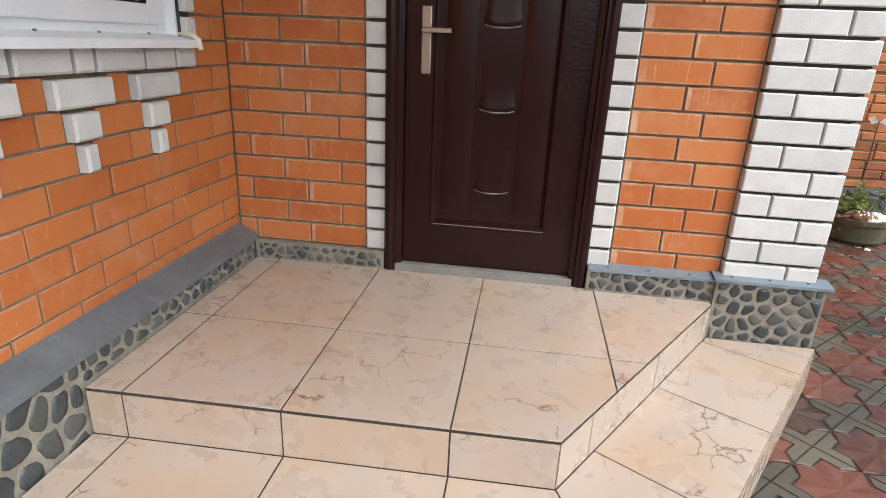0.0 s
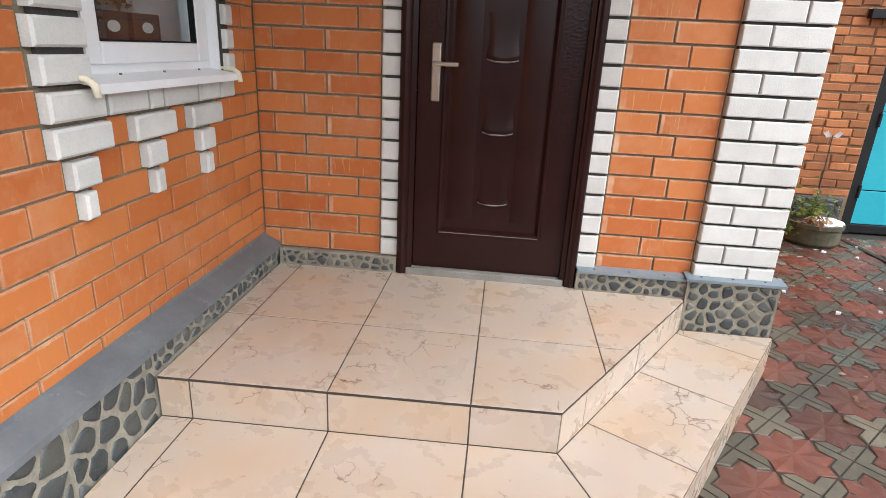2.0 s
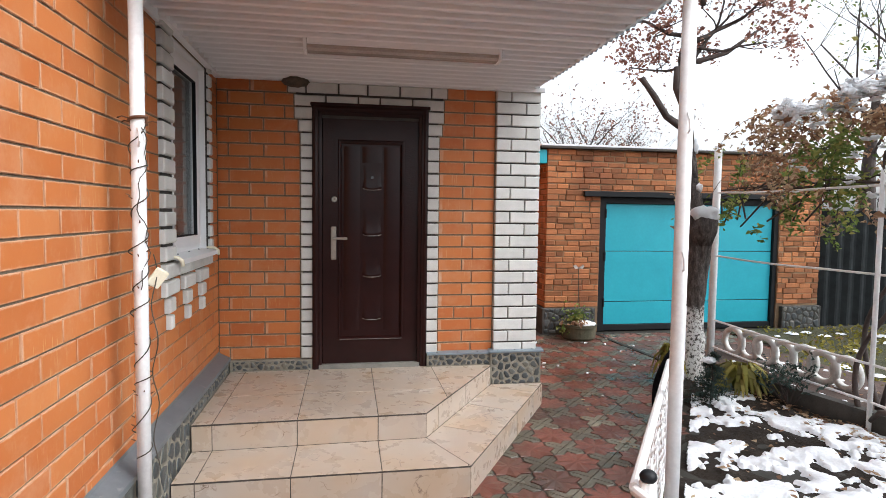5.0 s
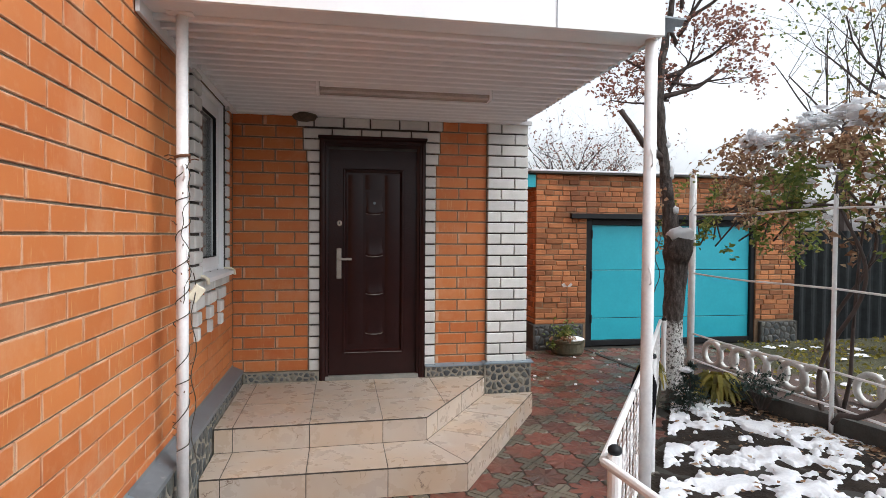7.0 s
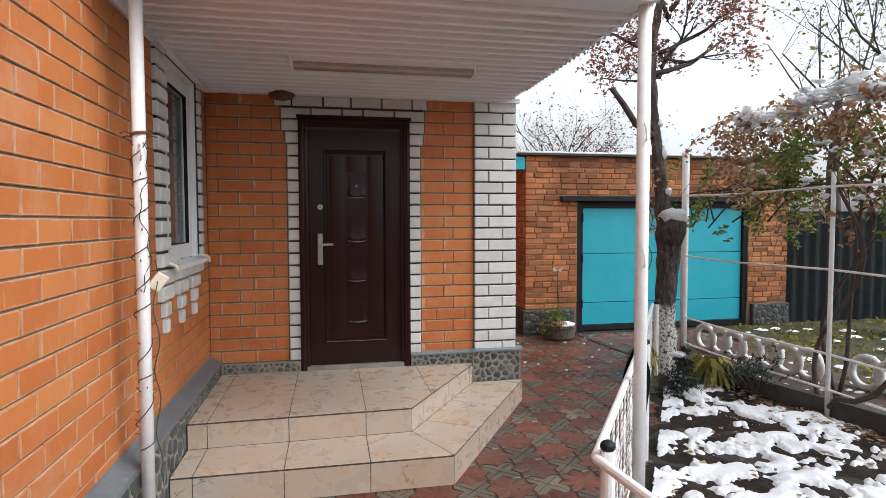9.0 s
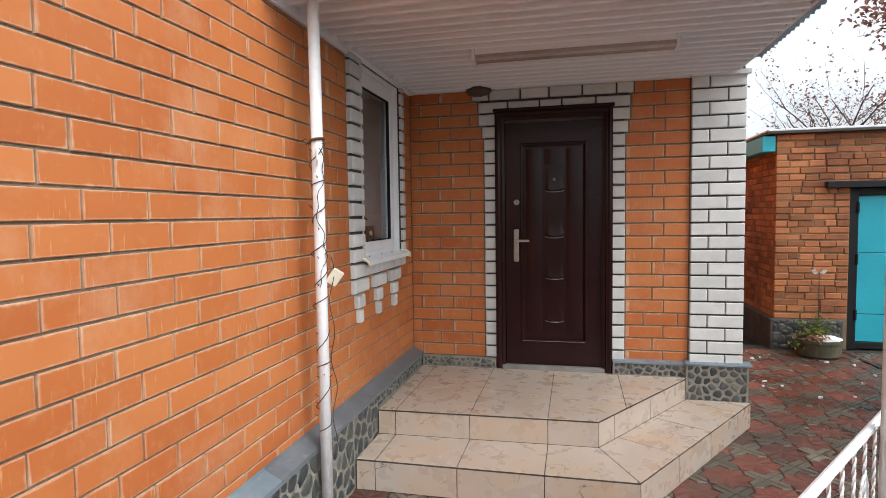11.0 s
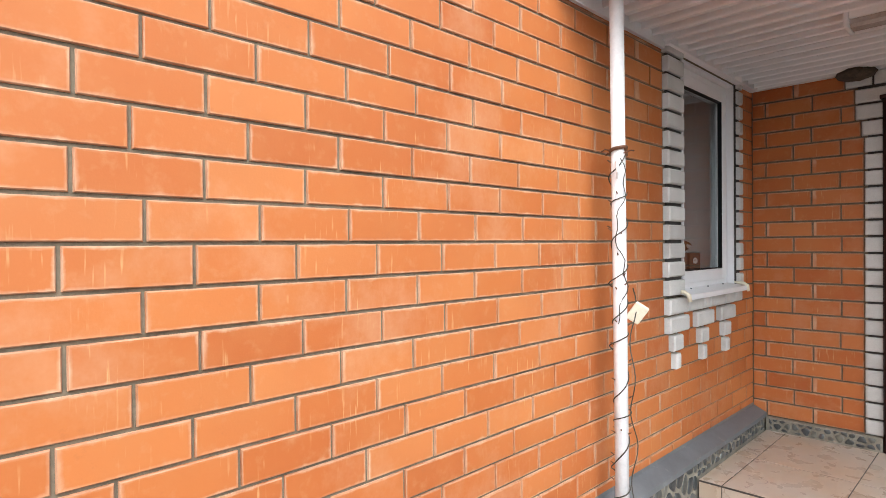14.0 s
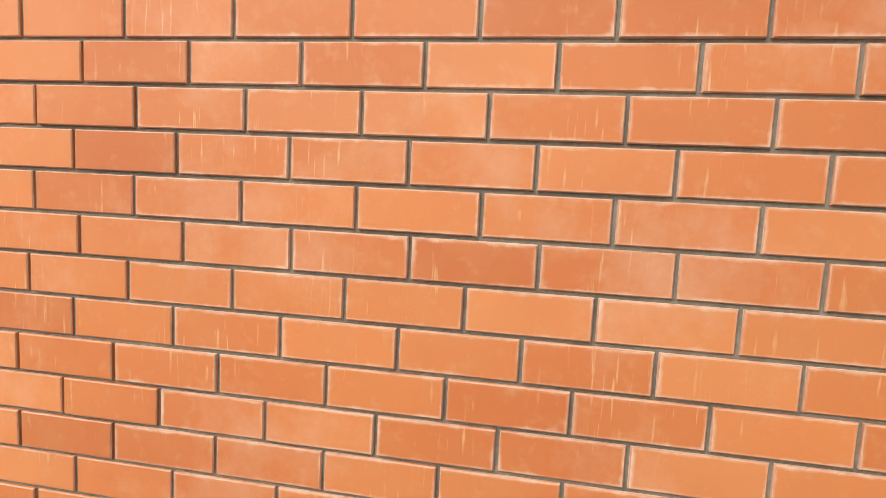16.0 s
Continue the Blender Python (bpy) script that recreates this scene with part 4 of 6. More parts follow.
# ---- window ----
def window():
    w = empty("window_1", "white plastic window with a metal sill in the west wall", "window", kind="structure")
    y0, y1, z0, z1 = WIN["y0"], WIN["y1"], WIN["z0"], WIN["z1"]
    bm = bmesh.new()
    box(bm, -0.375, 0.012, y0, y0 + 0.012, z0, z1)
    box(bm, -0.375, -0.005, y1 - 0.012, y1, z0, z1)
    box(bm, -0.375, -0.005, y0 + 0.012, y1 - 0.012, z1 - 0.012, z1)
    part("reveal", bm, M["pvc"], w, "white reveal lining")
    bm = bmesh.new()
    a0, a1, b0, b1 = y0 + 0.013, y1 - 0.013, z0 + 0.006, z1 - 0.013
    for box_args in ((a0, a0 + 0.05, b0, b1), (a1 - 0.05, a1, b0, b1), (a0 + 0.05, a1 - 0.05, b0, b0 + 0.05), (a0 + 0.05, a1 - 0.05, b1 - 0.05, b1)):
        box(bm, -0.115, -0.045, *box_args, bevel=0.004)
    part("window_frame", bm, M["pvc"], w)
    bm = bmesh.new()
    c0, c1, d0, d1 = a0 + 0.04, a1 - 0.04, b0 + 0.04, b1 - 0.04
    for box_args in ((c0, c0 + 0.075, d0, d1), (c1 - 0.075, c1, d0, d1), (c0 + 0.075, c1 - 0.075, d0, d0 + 0.07), (c0 + 0.075, c1 - 0.075, d1 - 0.07, d1)):
        box(bm, -0.105, -0.030, *box_args, bevel=0.006)
    sash = part("sash", bm, M["pvc"], w)
    bm = bmesh.new()
    e0, e1, f0, f1 = c0 + 0.075, c1 - 0.075, d0 + 0.07, d1 - 0.07
    for box_args in ((e0, e0 + 0.006, f0, f1), (e1 - 0.006, e1, f0, f1), (e0, e1, f0, f0 + 0.006), (e0, e1, f1 - 0.006, f1)):
        box(bm, -0.058, -0.034, *box_args)
    part("gasket", bm, M["black"], sash, "black rubber gasket")
    pane = part("pane", boxed(-0.070, -0.066, e0, e1, f0, f1), M["glass"], sash, "clear window pane")
    pane.visible_shadow = False
    bm = bmesh.new()
    prof = [(-0.05, z0 + 0.018), (0.070, z0 + 0.000), (0.072, z0 - 0.028), (0.066, z0 - 0.028), (0.064, z0 - 0.006), (-0.05, z0 + 0.010)]
    a = [bm.verts.new((x, -1.245, z)) for x, z in prof]
    b = [bm.verts.new((x, -0.345, z)) for x, z in prof]
    for k in range(len(prof)):
        j = (k + 1) % len(prof)
        bm.faces.new((a[k], a[j], b[j], b[k]))
    bm.faces.new(a[::-1])
    bm.faces.new(b)
    bmesh.ops.recalc_face_normals(bm, faces=bm.faces)
    sill = part("window_sill", bm, M["pvc"], w)
    for yy in (-1.262, -0.345):
        bm = bmesh.new()
        tube(bm, [(-0.02, yy + 0.008, z0 + 0.022), (0.05, yy + 0.008, z0 + 0.014), (0.072, yy + 0.008, z0 - 0.002), (0.078, yy + 0.008, z0 - 0.036)], [0.008, 0.011, 0.012, 0.010], 8)
        smooth(part("end_cap", bm, M["cream"], sill, "cream plastic end cap"))
    for yy in (-1.0, -0.75, -0.5):
        part("screw", tube(bmesh.new(), [(-0.02, yy, z0 + 0.010), (-0.02, yy, z0 + 0.020)], 0.005, 8), M["zinc"], sill)
    # things on the inner sill
    tagged(link("inner_sill", boxed(-0.55, -0.118, -1.176, -0.359, 1.346, 1.371, 0.004), M["pvc"]), "white inner window sill", "sill", kind="structure")
    for y, wdt, col in ((-0.82, 0.17, "box"), (-0.62, 0.17, "box")):
        b = empty("sill_box", "brown box with a pale label on the inner sill", "box", "boxes on the sill")
        part("body", boxed(-0.29, -0.15, y - wdt / 2, y + wdt / 2, 1.3715, 1.560, 0.003), M[col], b)
        bm = bmesh.new()
        prism(bm, [(0.035 * math.cos(t * 0.628), 0.02 * math.sin(t * 0.628)) for t in range(10)], 0, 0.002)
        bmesh.ops.transform(bm, matrix=pose(-0.1495, y, 1.510, 90, 0, 90), verts=bm.verts)
        part("label_oval", bm, M["fruit"], b, "pale oval mark")
    pl = empty("potted_plant", "dry trailing plant in a pot on the inner sill", "plant")
    rnd = random.Random(8)
    bm = bmesh.new()
    for k in range(7):
        p = Vector((-0.22, -0.86, 1.558))
        pts = [p.copy()]
        for i in range(6):
            p = p + Vector((rnd.uniform(-0.015, 0.015), rnd.uniform(-0.015, 0.035), rnd.uniform(-0.004, 0.045)))
            pts.append(p.copy())
        tube(bm, pts, 0.006, 5)
    part("stem", bm, M["twig"], pl)
    bm = bmesh.new()
    leaf_cloud(bm, [(-0.22 + rnd.uniform(-0.05, 0.05), -0.80 + rnd.uniform(-0.1, 0.14), 1.575 + rnd.uniform(0, 0.05)) for _ in range(40)], 0.035, rnd)
    part("leaves", bm, M["brown_leaf"], pl)
    bm = bmesh.new()
    rows = []
    for i in range(61):
        y = -0.66 + 0.27 * i / 60
        rows.append([bm.verts.new((-0.36 + 0.018 * math.sin(i * 1.1), y, z)) for z in (1.40, 2.62)])
    for a, b in zip(rows, rows[1:]):
        bm.faces.new((a[0], b[0], b[1], a[1]))
    bmesh.ops.solidify(bm, geom=bm.faces, thickness=0.002)
    tagged(link("curtain", bm, M["curtain"]), "pale pleated net curtain hanging indoors", "curtain")


# ---- door ----
def door():
    d = empty("door_1", "dark brown pressed-steel front door, closed", "door", kind="structure")
    x0, x1, z0, z1 = DOOR["x0"], DOOR["x1"], DOOR["z0"], DOOR["z1"]
    bm = bmesh.new()
    # moulded architrave: side and top runs with a stepped round profile
    prof = [(0.0, 0.0), (0.0, -0.030), (0.008, -0.040), (0.026, -0.042), (0.040, -0.036), (0.050, -0.036), (0.056, -0.026), (0.078, -0.022), (0.082, 0.06)]
    path = [((x0, z0), (1, 0)), ((x0, z1), (1, -1)), ((x1, z1), (-1, -1)), ((x1, z0), (-1, 0))]
    rows = [[bm.verts.new((px + sx * o, y, pz + sz * o)) for o, y in prof] for (px, pz), (sx, sz) in path]
    for a, b in zip(rows, rows[1:]):
        for k in range(len(prof) - 1):
            bm.faces.new((a[k], b[k], b[k + 1], a[k + 1]))
    bmesh.ops.recalc_face_normals(bm, faces=bm.faces)
    part("door_frame", bm, M["door"], d)
    bm = bmesh.new()
    box(bm, x0 - 0.012, x1 + 0.012, -0.052, -0.001, z1 - 0.012, z1 + 0.014, 0.006)
    part("door_head", bm, M["door"], d)
    part("threshold", boxed(x0 + 0.05, x1 - 0.06, -0.036, 0.10, z0 - 0.01, z0 + 0.034, 0.004), M["concrete"], d, "worn grey concrete threshold")
    lx0, lx1, lz0, lz1, ly = x0 + 0.082, x1 - 0.072, z0 + 0.036, z1 - 0.082, 0.004
    px0, px1, pz0, pz1 = 0.940, 1.455, 0.590, 2.205
    bm = bmesh.new()
    for a0, a1, b0, b1 in ((lx0, px0, lz0, lz1), (px1, lx1, lz0, lz1), (px0, px1, lz0, pz0), (px0, px1, pz1, lz1)):
        box(bm, a0, a1, ly, ly + 0.07, b0, b1)
    leaf = part("leaf", bm, M["door"], d)
    # sunk panel field and its bevelled rim
    bm = bmesh.new()
    ring = lambda o, y: [bm.verts.new(p) for p in ((px0 + o, y, pz0 + o), (px1 - o, y, pz0 + o), (px1 - o, y, pz1 - o), (px0 + o, y, pz1 - o))]
    rims = [ring(-0.012, ly), ring(-0.004, ly - 0.005), ring(0.006, ly - 0.004), ring(0.022, ly + 0.012), ring(0.030, ly + 0.012)]
    for a, b in zip(rims, rims[1:]):
        for k in range(4):
            bm.faces.new((a[k], a[(k + 1) % 4], b[(k + 1) % 4], b[k]))
    bm.faces.new(rims[-1])
    bmesh.ops.recalc_face_normals(bm, faces=bm.faces)
    field = part("panel", bm, M["door"], leaf, "sunk moulded panel")
    # added pale strip that stands in for the glint on the lower bevel
    part("panel_edge", boxed(px0 + 0.004, px1 - 0.004, ly - 0.0065, ly - 0.002, pz0 - 0.006, pz0 - 0.001, 0.001), M["lip"], leaf, "thin strip painting a highlight along the panel's lower edge")
    # fluted top, tall side reeds, and four raised pads with a curved lip
    for xa, xb, za, zb in ((0.975, 1.105, 0.66, 2.165), (1.300, 1.425, 0.66, 2.165), (1.125, 1.285, 2.035, 2.165)):
        bm = bmesh.new()
        cols = []
        for i in range(9):
            u = i / 8
            yy = ly + 0.011 - 0.007 * math.sin(math.pi * u) ** 0.7
            cols.append([bm.verts.new((xa + (xb - xa) * u, yy, z)) for z in (za, zb)])
        for a, b in zip(cols, cols[1:]):
            bm.faces.new((a[0], b[0], b[1], a[1]))
        bmesh.ops.recalc_face_normals(bm, faces=bm.faces)
        smooth(part("reed", bm, M["door"], field))
    for zt, zb in ((2.015, 1.835), (1.655, 1.460), (1.305, 1.120), (0.945, 0.765)):
        bm = bmesh.new()
        grid = []
        for i in range(11):
            v = i / 10
            row = []
            for j in range(9):
                u = j / 8
                x = 1.125 + 0.16 * u - 0.012 * math.sin(math.pi * v) * (u - 0.5) * 2
                sag = 0.022 * math.sin(math.pi * u)
                z = zt + (zb - zt) * v - sag * v
                y = ly + 0.010 - 0.0080 * (v ** 3.0)
                row.append(bm.verts.new((x, y if 0 < j < 8 else ly + 0.012, z)))
            grid.append(row)
        grid.append([bm.verts.new((w.co.x, ly + 0.013, w.co.z - 0.006)) for w in grid[-1]])
        for a, b in zip(grid, grid[1:]):
            for j in range(8):
                bm.faces.new((a[j], a[j + 1], b[j + 1], b[j]))
        bmesh.ops.recalc_face_normals(bm, faces=bm.faces)
        smooth(part("pad", bm, M["door"], field))
    # crescent lips below the pads, their sky highlight painted by the pale material
    for zb in (1.835, 1.460, 1.120, 0.765):
        bm = bmesh.new()
        rows = []
        for j in range(13):
            u = j / 12
            w, x = math.sin(math.pi * u), 1.130 + 0.15 * u
            zl = zb - 0.008 - 0.012 * w
            rows.append([bm.verts.new((x, yy, zz)) for yy, zz in ((ly + 0.012, zl + 0.011 * w + 0.001), (ly + 0.010 - 0.013 * w, zl), (ly + 0.009 - 0.010 * w, zl - 0.003), (ly + 0.013, zl - 0.007))])
        for a, b in zip(rows, rows[1:]):
            for k in range(3):
                bm.faces.new((a[k], b[k], b[k + 1], a[k + 1]))
        bmesh.ops.recalc_face_normals(bm, faces=bm.faces)
        smooth(part("pad_lip", bm, M["lip"], field, "crescent lip with a painted-in highlight"))
    # hammered side strips of the leaf
    for xa, xb in ((lx0 + 0.004, px0 - 0.018), (px1 + 0.018, lx1 - 0.004)):
        bm = bmesh.new()
        nx, nz = 20, 300
        g = [[bm.verts.new((xa + (xb - xa) * i / nx, ly - 0.001 - (0.0018 * max(0.0, noise.noise((i * 0.8, j * 0.7, xa * 9))) if 0 < i < nx else 0), 1.05 + (lz1 - 1.07) * j / nz)) for i in range(nx + 1)] for j in range(nz + 1)]
        for a, b in zip(g, g[1:]):
            for i in range(nx):
                bm.faces.new((a[i], a[i + 1], b[i + 1], b[i]))
        bmesh.ops.recalc_face_normals(bm, faces=bm.faces)
        smooth(part("hammered_strip", bm, M["door"], leaf, "leather-grained strip"))
    hx = 0.893
    plate = part("door_handle", boxed(hx - 0.020, hx + 0.024, ly - 0.014, ly, 1.245, 1.515, 0.006), M["chrome"], d, "brushed nickel handle plate")
    bm = tube(bmesh.new(), [(hx, ly - 0.012, 1.420), (hx, ly - 0.050, 1.420)], 0.011, 10)
    box(bm, hx - 0.012, hx + 0.112, ly - 0.062, ly - 0.046, 1.410, 1.430, 0.004)
    part("lever", bm, M["chrome"], plate)
    part("key_cylinder", tube(bmesh.new(), [(hx + 0.002, ly - 0.012, 1.325), (hx + 0.002, ly - 0.022, 1.325)], 0.014, 14), M["chrome"], plate)
    bm = tube(bmesh.new(), [(hx + 0.006, ly + 0.001, 1.735), (hx + 0.006, ly - 0.008, 1.735), (hx + 0.006, ly - 0.012, 1.735)], [0.024, 0.024, 0.018], 18)
    rose = part("lock_rose", bm, M["chrome"], d, "round nickel lock rose")
    part("keyhole", boxed(hx + 0.003, hx + 0.009, ly - 0.0135, ly - 0.010, 1.725, 1.745), M["black"], rose)
    bm = tube(bmesh.new(), [(1.205, ly, 1.915), (1.205, ly - 0.018, 1.915)], 0.012, 12)
    part("peephole", bm, M["zinc"], d)
    part("backing", boxed(x0 + 0.03, x1 - 0.03, 0.09, 0.14, z0, z1), M["door"], d)


# ---- strip lamp, nest, supports ----
def strip_lamp():
    l = empty("strip_lamp", "long white fluorescent strip lamp fixed under the canopy", "lamp")
    xa, xb, y = 0.745, 1.960, -1.13
    tray = part("housing", boxed(xa + 0.004, xb - 0.004, y - 0.056, y + 0.056, SOFFIT - 0.060, SOFFIT - 0.020, 0.004), M["pvc"], l)
    part("mount_rail", boxed(xa + 0.03, xb - 0.03, y - 0.018, y + 0.018, SOFFIT - 0.021, SOFFIT + 0.003), M["zinc"], tray, "narrow mounting rail")
    bm = bmesh.new()
    for yy, low in ((y - 0.066, 0.060), (y + 0.060, 0.100)):
        part("side_rail", boxed(xa + 0.023, xb - 0.023, yy, yy + 0.008, SOFFIT - low, SOFFIT - 0.018, 0.001), M["pvc"], l, "white sheet side rail")
    prof = [(y - 0.054, SOFFIT - 0.060), (y - 0.054, SOFFIT - 0.082), (y - 0.034, SOFFIT - 0.094), (y + 0.034, SOFFIT - 0.094), (y + 0.052, SOFFIT - 0.084), (y + 0.052, SOFFIT - 0.060)]
    rows = [[bm.verts.new((x, yy, zz)) for x in (xa + 0.022, xb - 0.022)] for yy, zz in prof]
    for a, b in zip(rows, rows[1:]):
        bm.faces.new((a[0], a[1], b[1], b[0]))
    part("diffuser", bm, M["tube"], l, "brownish aged diffuser")
    for x in (xa, xb - 0.022):
        part("end_cap", boxed(x, x + 0.022, y - 0.066, y + 0.066, SOFFIT - 0.098, SOFFIT - 0.012, 0.006), M["pvc"], l, "white plastic end cap")


def nest():
    rnd = random.Random(3)
    bm = bmesh.new()
    bmesh.ops.create_icosphere(bm, subdivisions=3, radius=1.0)
    for v in bm.verts:
        k = 1 + 0.12 * noise.noise(v.co * 3.5)
        v.co = Vector((0.605 + v.co.x * 0.105 * k, -0.075 + v.co.y * 0.065 * k, SOFFIT - 0.045 + max(-1, min(1.2, v.co.z)) * 0.042 * k))
    tagged(smooth(link("swallow_nest", bm, M["mud"])), "dark mud bird nest stuck under the canopy", "nest")


def pole(name, x, y, z0, z1, r, label, lean=(0, 0)):
    bm = tube(bmesh.new(), [(x - lean[0] * 1.3, y - lean[1] * 1.3, z0), (x, y, 1.3), (x + lean[0] * (z1 - 1.3), y + lean[1] * (z1 - 1.3), z1)], r, 20)
    ob = empty(name, label, "post")
    smooth(part("shaft", bm, M["paint"], ob))
    return ob


def poles():
    lean = (0.010, -0.030)

    def on_post(z, a, r):
        """A place round the leaning post, at a height, an angle and a distance from its axis."""
        return (0.140 + lean[0] * (z - 1.3) + r * math.cos(a), -2.122 + lean[1] * (z - 1.3) + r * math.sin(a), z)

    p = pole("canopy_post", 0.140, -2.122, -0.01, SOFFIT + 0.004, 0.0285, "white painted steel canopy post wound with a light chain", lean)
    bm = bmesh.new()
    cx, cy, _ = on_post(SOFFIT, 0, 0)
    box(bm, cx - 0.06, cx + 0.06, cy - 0.06, cy + 0.06, SOFFIT - 0.006, SOFFIT + 0.001)
    part("top_plate", bm, M["paint"], p)
    part("hook", tube(bmesh.new(), [on_post(1.965, -1.2, 0.030), on_post(1.95, -1.15, 0.055), on_post(1.91, -1.15, 0.062), on_post(1.89, -1.2, 0.048), on_post(1.90, -1.25, 0.034)], 0.006, 6), M["paint"], p)
    q = pole("canopy_post", 2.540, -2.284, -0.06, SOFFIT + 0.004, 0.0325, "white painted steel canopy post beside the garden fence")
    for z in (1.42, 2.05):
        part("hook", tube(bmesh.new(), [(2.530, -2.314, z + 0.05), (2.527, -2.334, z + 0.02), (2.530, -2.334, z - 0.03), (2.535, -2.314, z - 0.04)], 0.005, 6), M["paint"], q)
    # light chain
    lc = empty("light_chain", "dark wire light chain wound round the canopy post", "light chain")
    rnd = random.Random(6)
    pts = []
    for i in range(420):
        t = i / 419
        z = 1.985 - 1.45 * t
        a = -2 * math.pi * 9.5 * t + 0.9 * math.sin(t * 21)
        r = 0.0315 + 0.014 * max(0, math.sin(t * 37)) ** 6
        pts.append(on_post(z + 0.02 * math.sin(a * 0.5), a, r))
    part("cable", tube(bmesh.new(), pts, 0.0026, 5), M["wire"], lc)
    pts = [on_post(1.97 - 0.026 * i, -0.9 + 0.5 * math.sin(i * 0.41) + 0.2 * math.sin(i * 1.3), 0.036 + 0.010 * math.sin(i * 0.7) ** 2) for i in range(27)]
    part("cable", tube(bmesh.new(), pts, 0.0022, 5), M["wire"], lc)
    pts = [on_post(1.44 - 0.033 * i, 0.3 + 0.35 * math.sin(i * 0.33 + 1), 0.052 + 0.014 * math.sin(i * 0.7)) for i in range(30)]
    part("cable", tube(bmesh.new(), pts, 0.0026, 5), M["wire"], lc)
    part("binding", tube(bmesh.new(), [on_post(1.985 + 0.0035 * (k % 11), k * 0.6, 0.034) for k in range(44)], 0.005, 5), M["rust_wire"], lc, "wound rusty wire")
    for a0, z0 in ((2.6, 1.995), (-0.4, 1.99), (2.9, 2.01)):
        part("binding_end", tube(bmesh.new(), [on_post(z0, a0, 0.034), on_post(z0 + 0.008, a0 + 0.2, 0.062), on_post(z0 + 0.002, a0 + 0.1, 0.085)], 0.003, 5), M["rust_wire"], lc, "loose wire end")
    for i in range(34):
        t = rnd.uniform(0.02, 0.98)
        a, z = rnd.uniform(0, 6.28), 1.985 - 1.45 * t
        part("bulb", tube(bmesh.new(), [on_post(z, a, 0.033), on_post(z + 0.006, a, 0.041), on_post(z + 0.010, a, 0.050)], [0.003, 0.003, 0.0015], 5), M["rust_wire"], lc)
    tag_box = boxed(-0.030, 0.030, -0.010, 0.010, -0.042, 0.042, 0.006)
    bmesh.ops.transform(tag_box, matrix=pose(0.192, -2.075, 1.335, 18, 32, 40), verts=tag_box.verts)
    part("controller", tag_box, M["cream"], lc, "cream plastic controller box")


window()
door()
strip_lamp()
nest()
poles()


# ---- garage ----
GX0, GX1, GY, GTOP = 3.68, 7.95, 2.75, 2.53
GATE = dict(x0=4.46, x1=7.26, z1=1.90)


def face_side(y, z, out):
    """A brick's place on a wall that looks to -x: its low-y end."""
    return Matrix(((0, -1, 0, out), (1, 0, 0, y), (0, 0, 1, z), (0, 0, 0, 1)))


